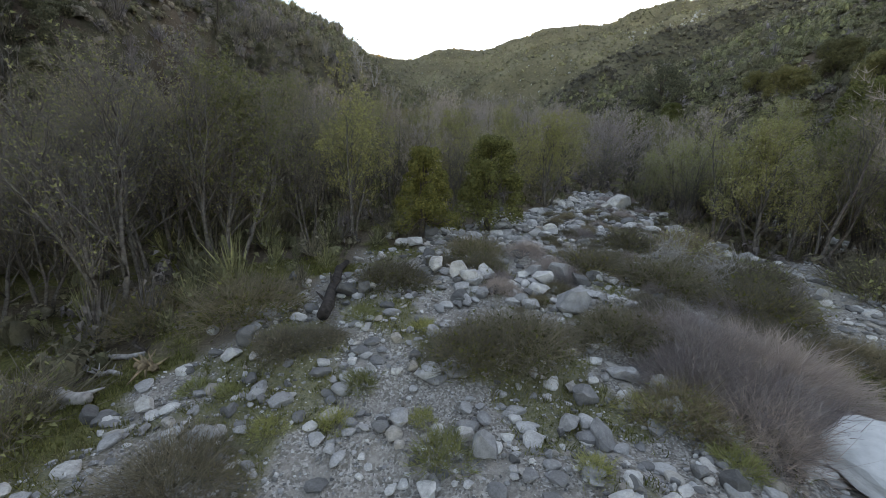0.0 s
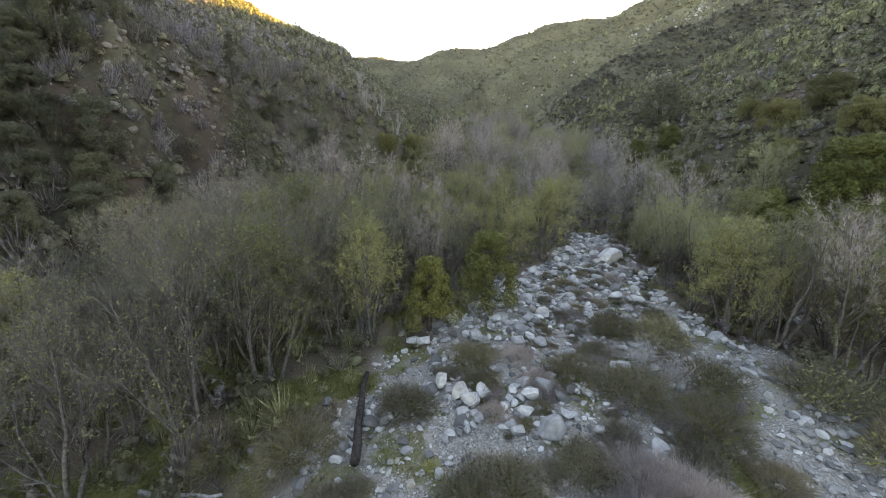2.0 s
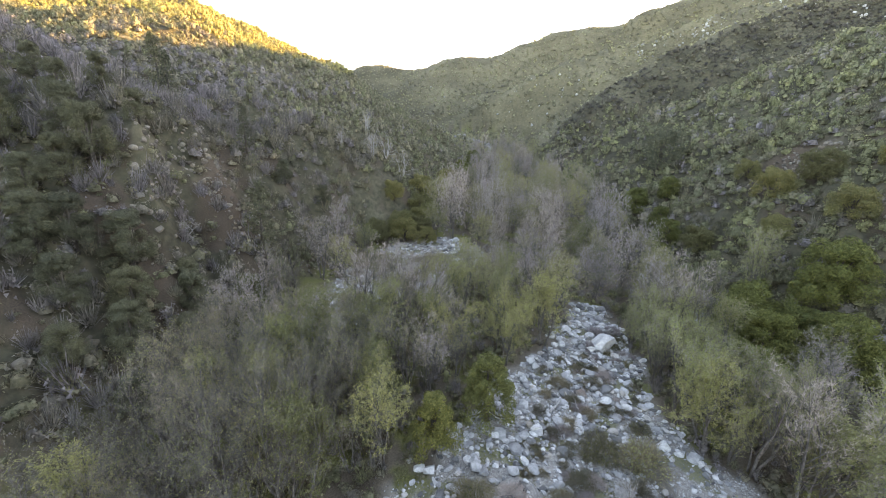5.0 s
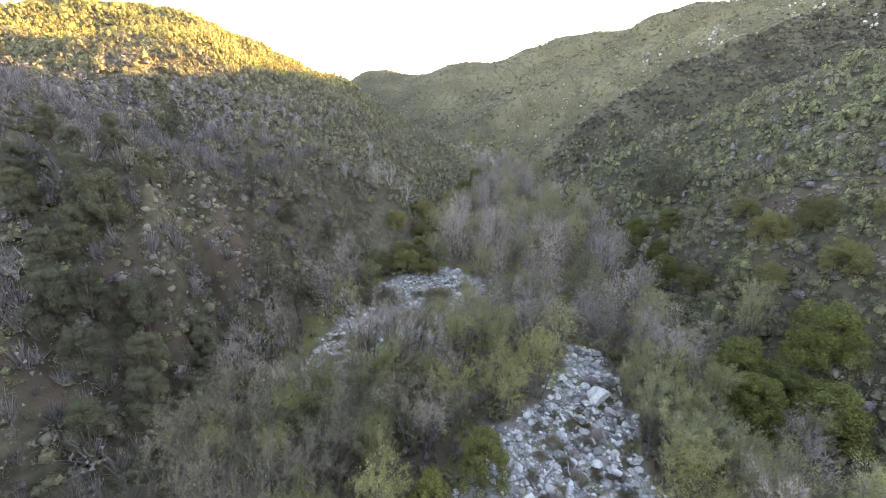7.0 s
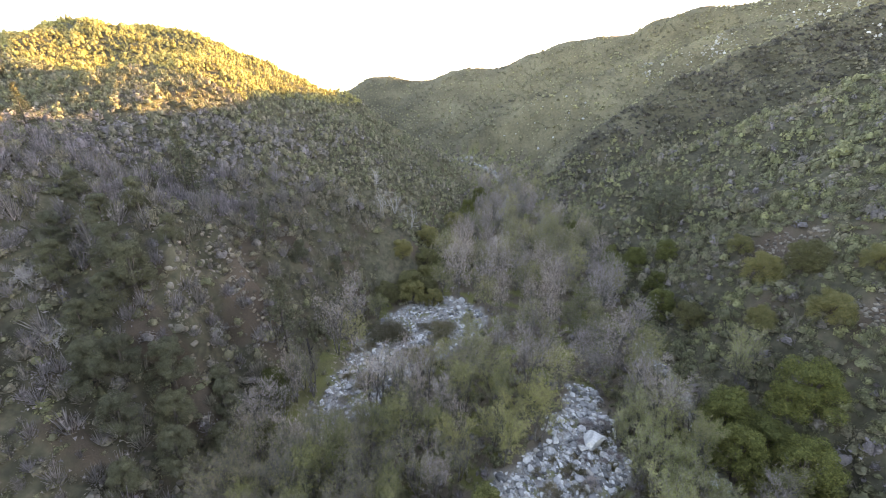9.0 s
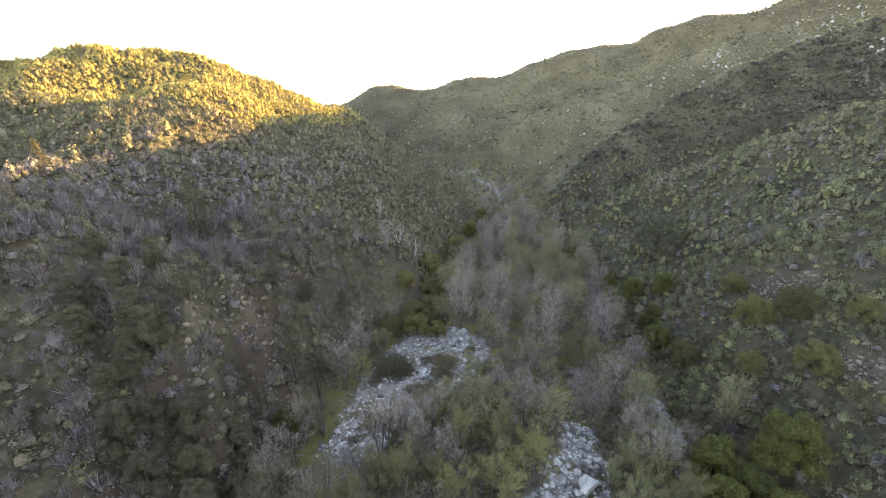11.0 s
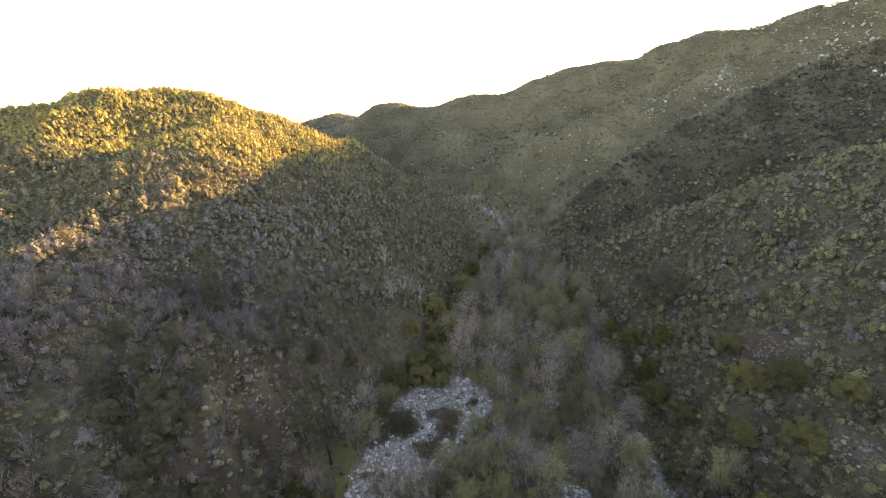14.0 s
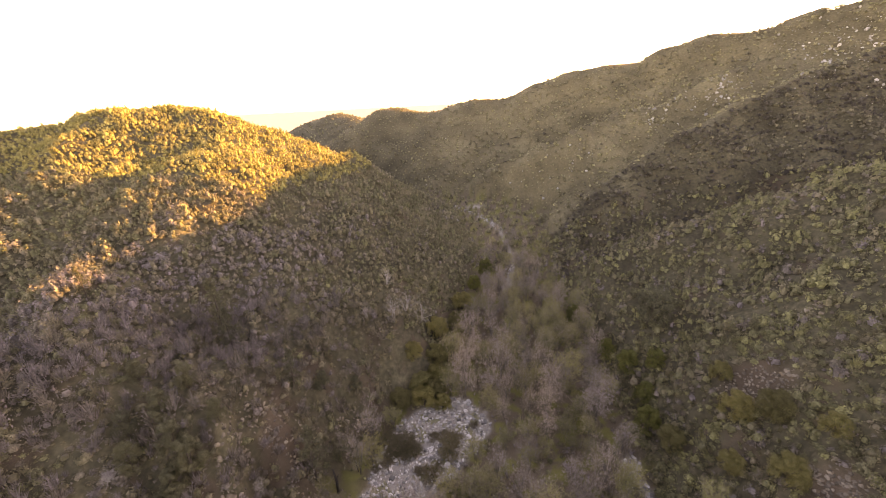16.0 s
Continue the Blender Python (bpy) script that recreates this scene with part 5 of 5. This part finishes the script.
log("fallen_log", "thin bleached branch on the side creek", (-5.0, 64.4), (-3.4, 67.4), 0.09, GREY_WOOD, 713, 1.0)
log("fallen_log", "fallen trunk across the dark channel", (27.2, 33.0), (30.6, 35.6), 0.14, GREY_WOOD, 709)


def burnt_trunk(x, y, height):
    wood = Soup()
    z = on_ground(x, y)
    wood.tube([(x, y, z - 0.3), (x + 0.1, y, z + height * 0.5), (x - 0.2, y + 0.1, z + height)], [0.3, 0.22, 0.12], 8)
    wood.tube([(x + 0.1, y, z + height * 0.6), (x + 0.6, y + 0.2, z + height * 0.8)], [0.1, 0.04], 5)
    tagged(new("burnt_trunk", wood.mesh("burnt_trunk", [CHARRED], True)), "charred standing tree trunk at the foot of the cliff", "tree")


burnt_trunk(-22.4, 47.6, 5.5)
log("tree_stump", "broken tan tree stump beside the fallen log", (-7.5, 8.8), (-7.1, 9.15), 0.13, bark_material("stump_wood", (0.14, 0.105, 0.07), (0.3, 0.23, 0.15)), 720, 0.35, 9)

# ---- rock outcrops: each one a thing with its rocks as parts ----
rock_meshes = []
for s in range(8):
    v, f = rock_shape(740 + s, 1, 14)
    rock_meshes.append(mesh_from("rock", v, f, [OUTCROP], smooth=False))


def add_rock(root, rng, x, y, size, lift, shape, lean=25):
    ob = new("rock", rock_meshes[rng.randint(8)])
    ob.parent = root
    ob.matrix_basis = Matrix.Translation(-root.location) @ pose(x, y, on_ground(x, y) + size * lift, rng.uniform(-lean, lean), rng.uniform(-lean, lean), rng.uniform(0, 360)) @ Matrix.Diagonal((size * shape[0], size * shape[1], size * shape[2], 1))


def outcrop(label, centre, spread, count, sizes, seed, shear=0.0):
    """A heap of loose rocks round a centre."""
    rng = np.random.RandomState(seed)
    root = new("rock_outcrop")
    root.location = (*centre, on_ground(*centre))
    tagged(root, label, "rock", "rock outcrops")
    for _ in range(count):
        a, q = rng.uniform(0, 6.28), math.sqrt(rng.uniform(0, 1.1))
        dx, dy = q * math.cos(a) * spread[0], q * math.sin(a) * spread[1]
        add_rock(root, rng, centre[0] + dx - shear * dy, centre[1] + dy, rng.uniform(*sizes), 0.1, (0.6, 0.5, 0.5), 40)
    return root


def ribs(label, lines, count, sizes, seed):
    """Broken ribs of upright slabs that run down a bank."""
    rng = np.random.RandomState(seed)
    root = new("rock_outcrop")
    root.location = (lines[0][0], lines[0][1], on_ground(*lines[0][:2]))
    tagged(root, label, "rock", "rock outcrops")
    for ax, ay, bx, by in lines:
        for k in range(count):
            s = rng.uniform(-0.1, 1.1)
            wide = 0.45 if k % 3 else 1.0
            add_rock(root, rng, ax + (bx - ax) * s + rng.normal() * wide, ay + (by - ay) * s + rng.normal() * wide, rng.uniform(*sizes) * rng.uniform(0.5, 1), 0.0, (0.62, 0.42, 0.62), 35)
    return root


ribs("jagged ribs of pale brown slabs in the steep bank", FACE_RIBS, 34, (0.4, 1.2), 751)
ribs("narrow rib of tan rock running down the bank", TAN_RIB, 34, (0.6, 1.3), 753)
ribs("crumbling rocks at the foot of the bank", FOOT_RIBS, 16, (0.4, 1.1), 754)
outcrop("tan heap of broken rock in the chaparral", (47.4, 57.8), (3.6, 3.8), 290, (0.25, 0.75), 755, 0.45)
outcrop("pale scree on the slope", (48.0, 41.4), (1.9, 2.6), 140, (0.25, 0.8), 756)
outcrop("small tan ledge on the slope", (49.6, 83.5), (2.2, 1.4), 36, (0.4, 1.2), 757)
outcrop("small tan ledge on the slope", (59.0, 64.1), (2.0, 1.4), 30, (0.4, 1.2), 758)

far_rng = np.random.RandomState(61)
spots_ = [(90, 168, 3.5, 110), (96, 173, 4, 60), (66, 164, 3, 60), (77, 168, 5, 50), (133, 188, 7, 120), (138, 179, 7, 120), (145, 177, 6, 90), (130, 152, 6, 70), (111, 155, 4, 40), (37, 159, 4, 25), (22, 163, 4, 25), (-11, 195, 9, 14), (-25, 187, 4, 16), (36, 151, 4, 12), (150, 165, 9, 90)]
px = np.concatenate([far_rng.normal(cx, r, n) for cx, cy, r, n in spots_])
py = np.concatenate([far_rng.normal(cy, r * 0.8, n) for cx, cy, r, n in spots_])
bunch = waves(px, py, 6, 64, 3) > -0.15
px, py = px[bunch], py[bunch]
size = 0.16 + 0.6 * far_rng.uniform(0, 1, len(px)) ** 3
me = scatter_mesh("hillside_rocks", [rock_shape(780 + k, 1, 9) for k in range(6)], np.stack([px, py, sheet_height(px, py) + size * 0.3], 1), size, far_rng.uniform(0, 6.28, len(px)), far_rng.uniform(0.35, 0.85, len(px)), [STONES], (0.6, 1.6), 63)
tagged(new("hillside_rocks", me), "white granite boulders scattered over the far slopes", "rocks", kind="stuff")
wash_s = far_rng.uniform(0, 1, 420)
wash_x = np.interp(wash_s, (0, 0.3, 0.55, 0.6, 1), (-9, 4.5, 9, 12, 9.5)) + far_rng.normal(size=420) * 0.8
wash_y = np.interp(wash_s, (0, 0.3, 0.55, 0.6, 1), (159, 145, 137, 114, 104)) + far_rng.normal(size=420) * 0.8
me = scatter_mesh("wash_stones", [rock_shape(790 + k, 1, 9) for k in range(4)], np.stack([wash_x, wash_y, sheet_height(wash_x, wash_y) + 0.1], 1), far_rng.uniform(0.12, 0.42, 420), far_rng.uniform(0, 6.28, 420), far_rng.uniform(0.1, 0.7, 420), [STONES], (0.5, 1.0), 65)
tagged(new("wash_stones", me), "pale stones in the creek bed far up the valley", "stones", kind="stuff")
lay_boulder(-6.4, 136.6, 1.6, label="single white boulder at the end of the spur")
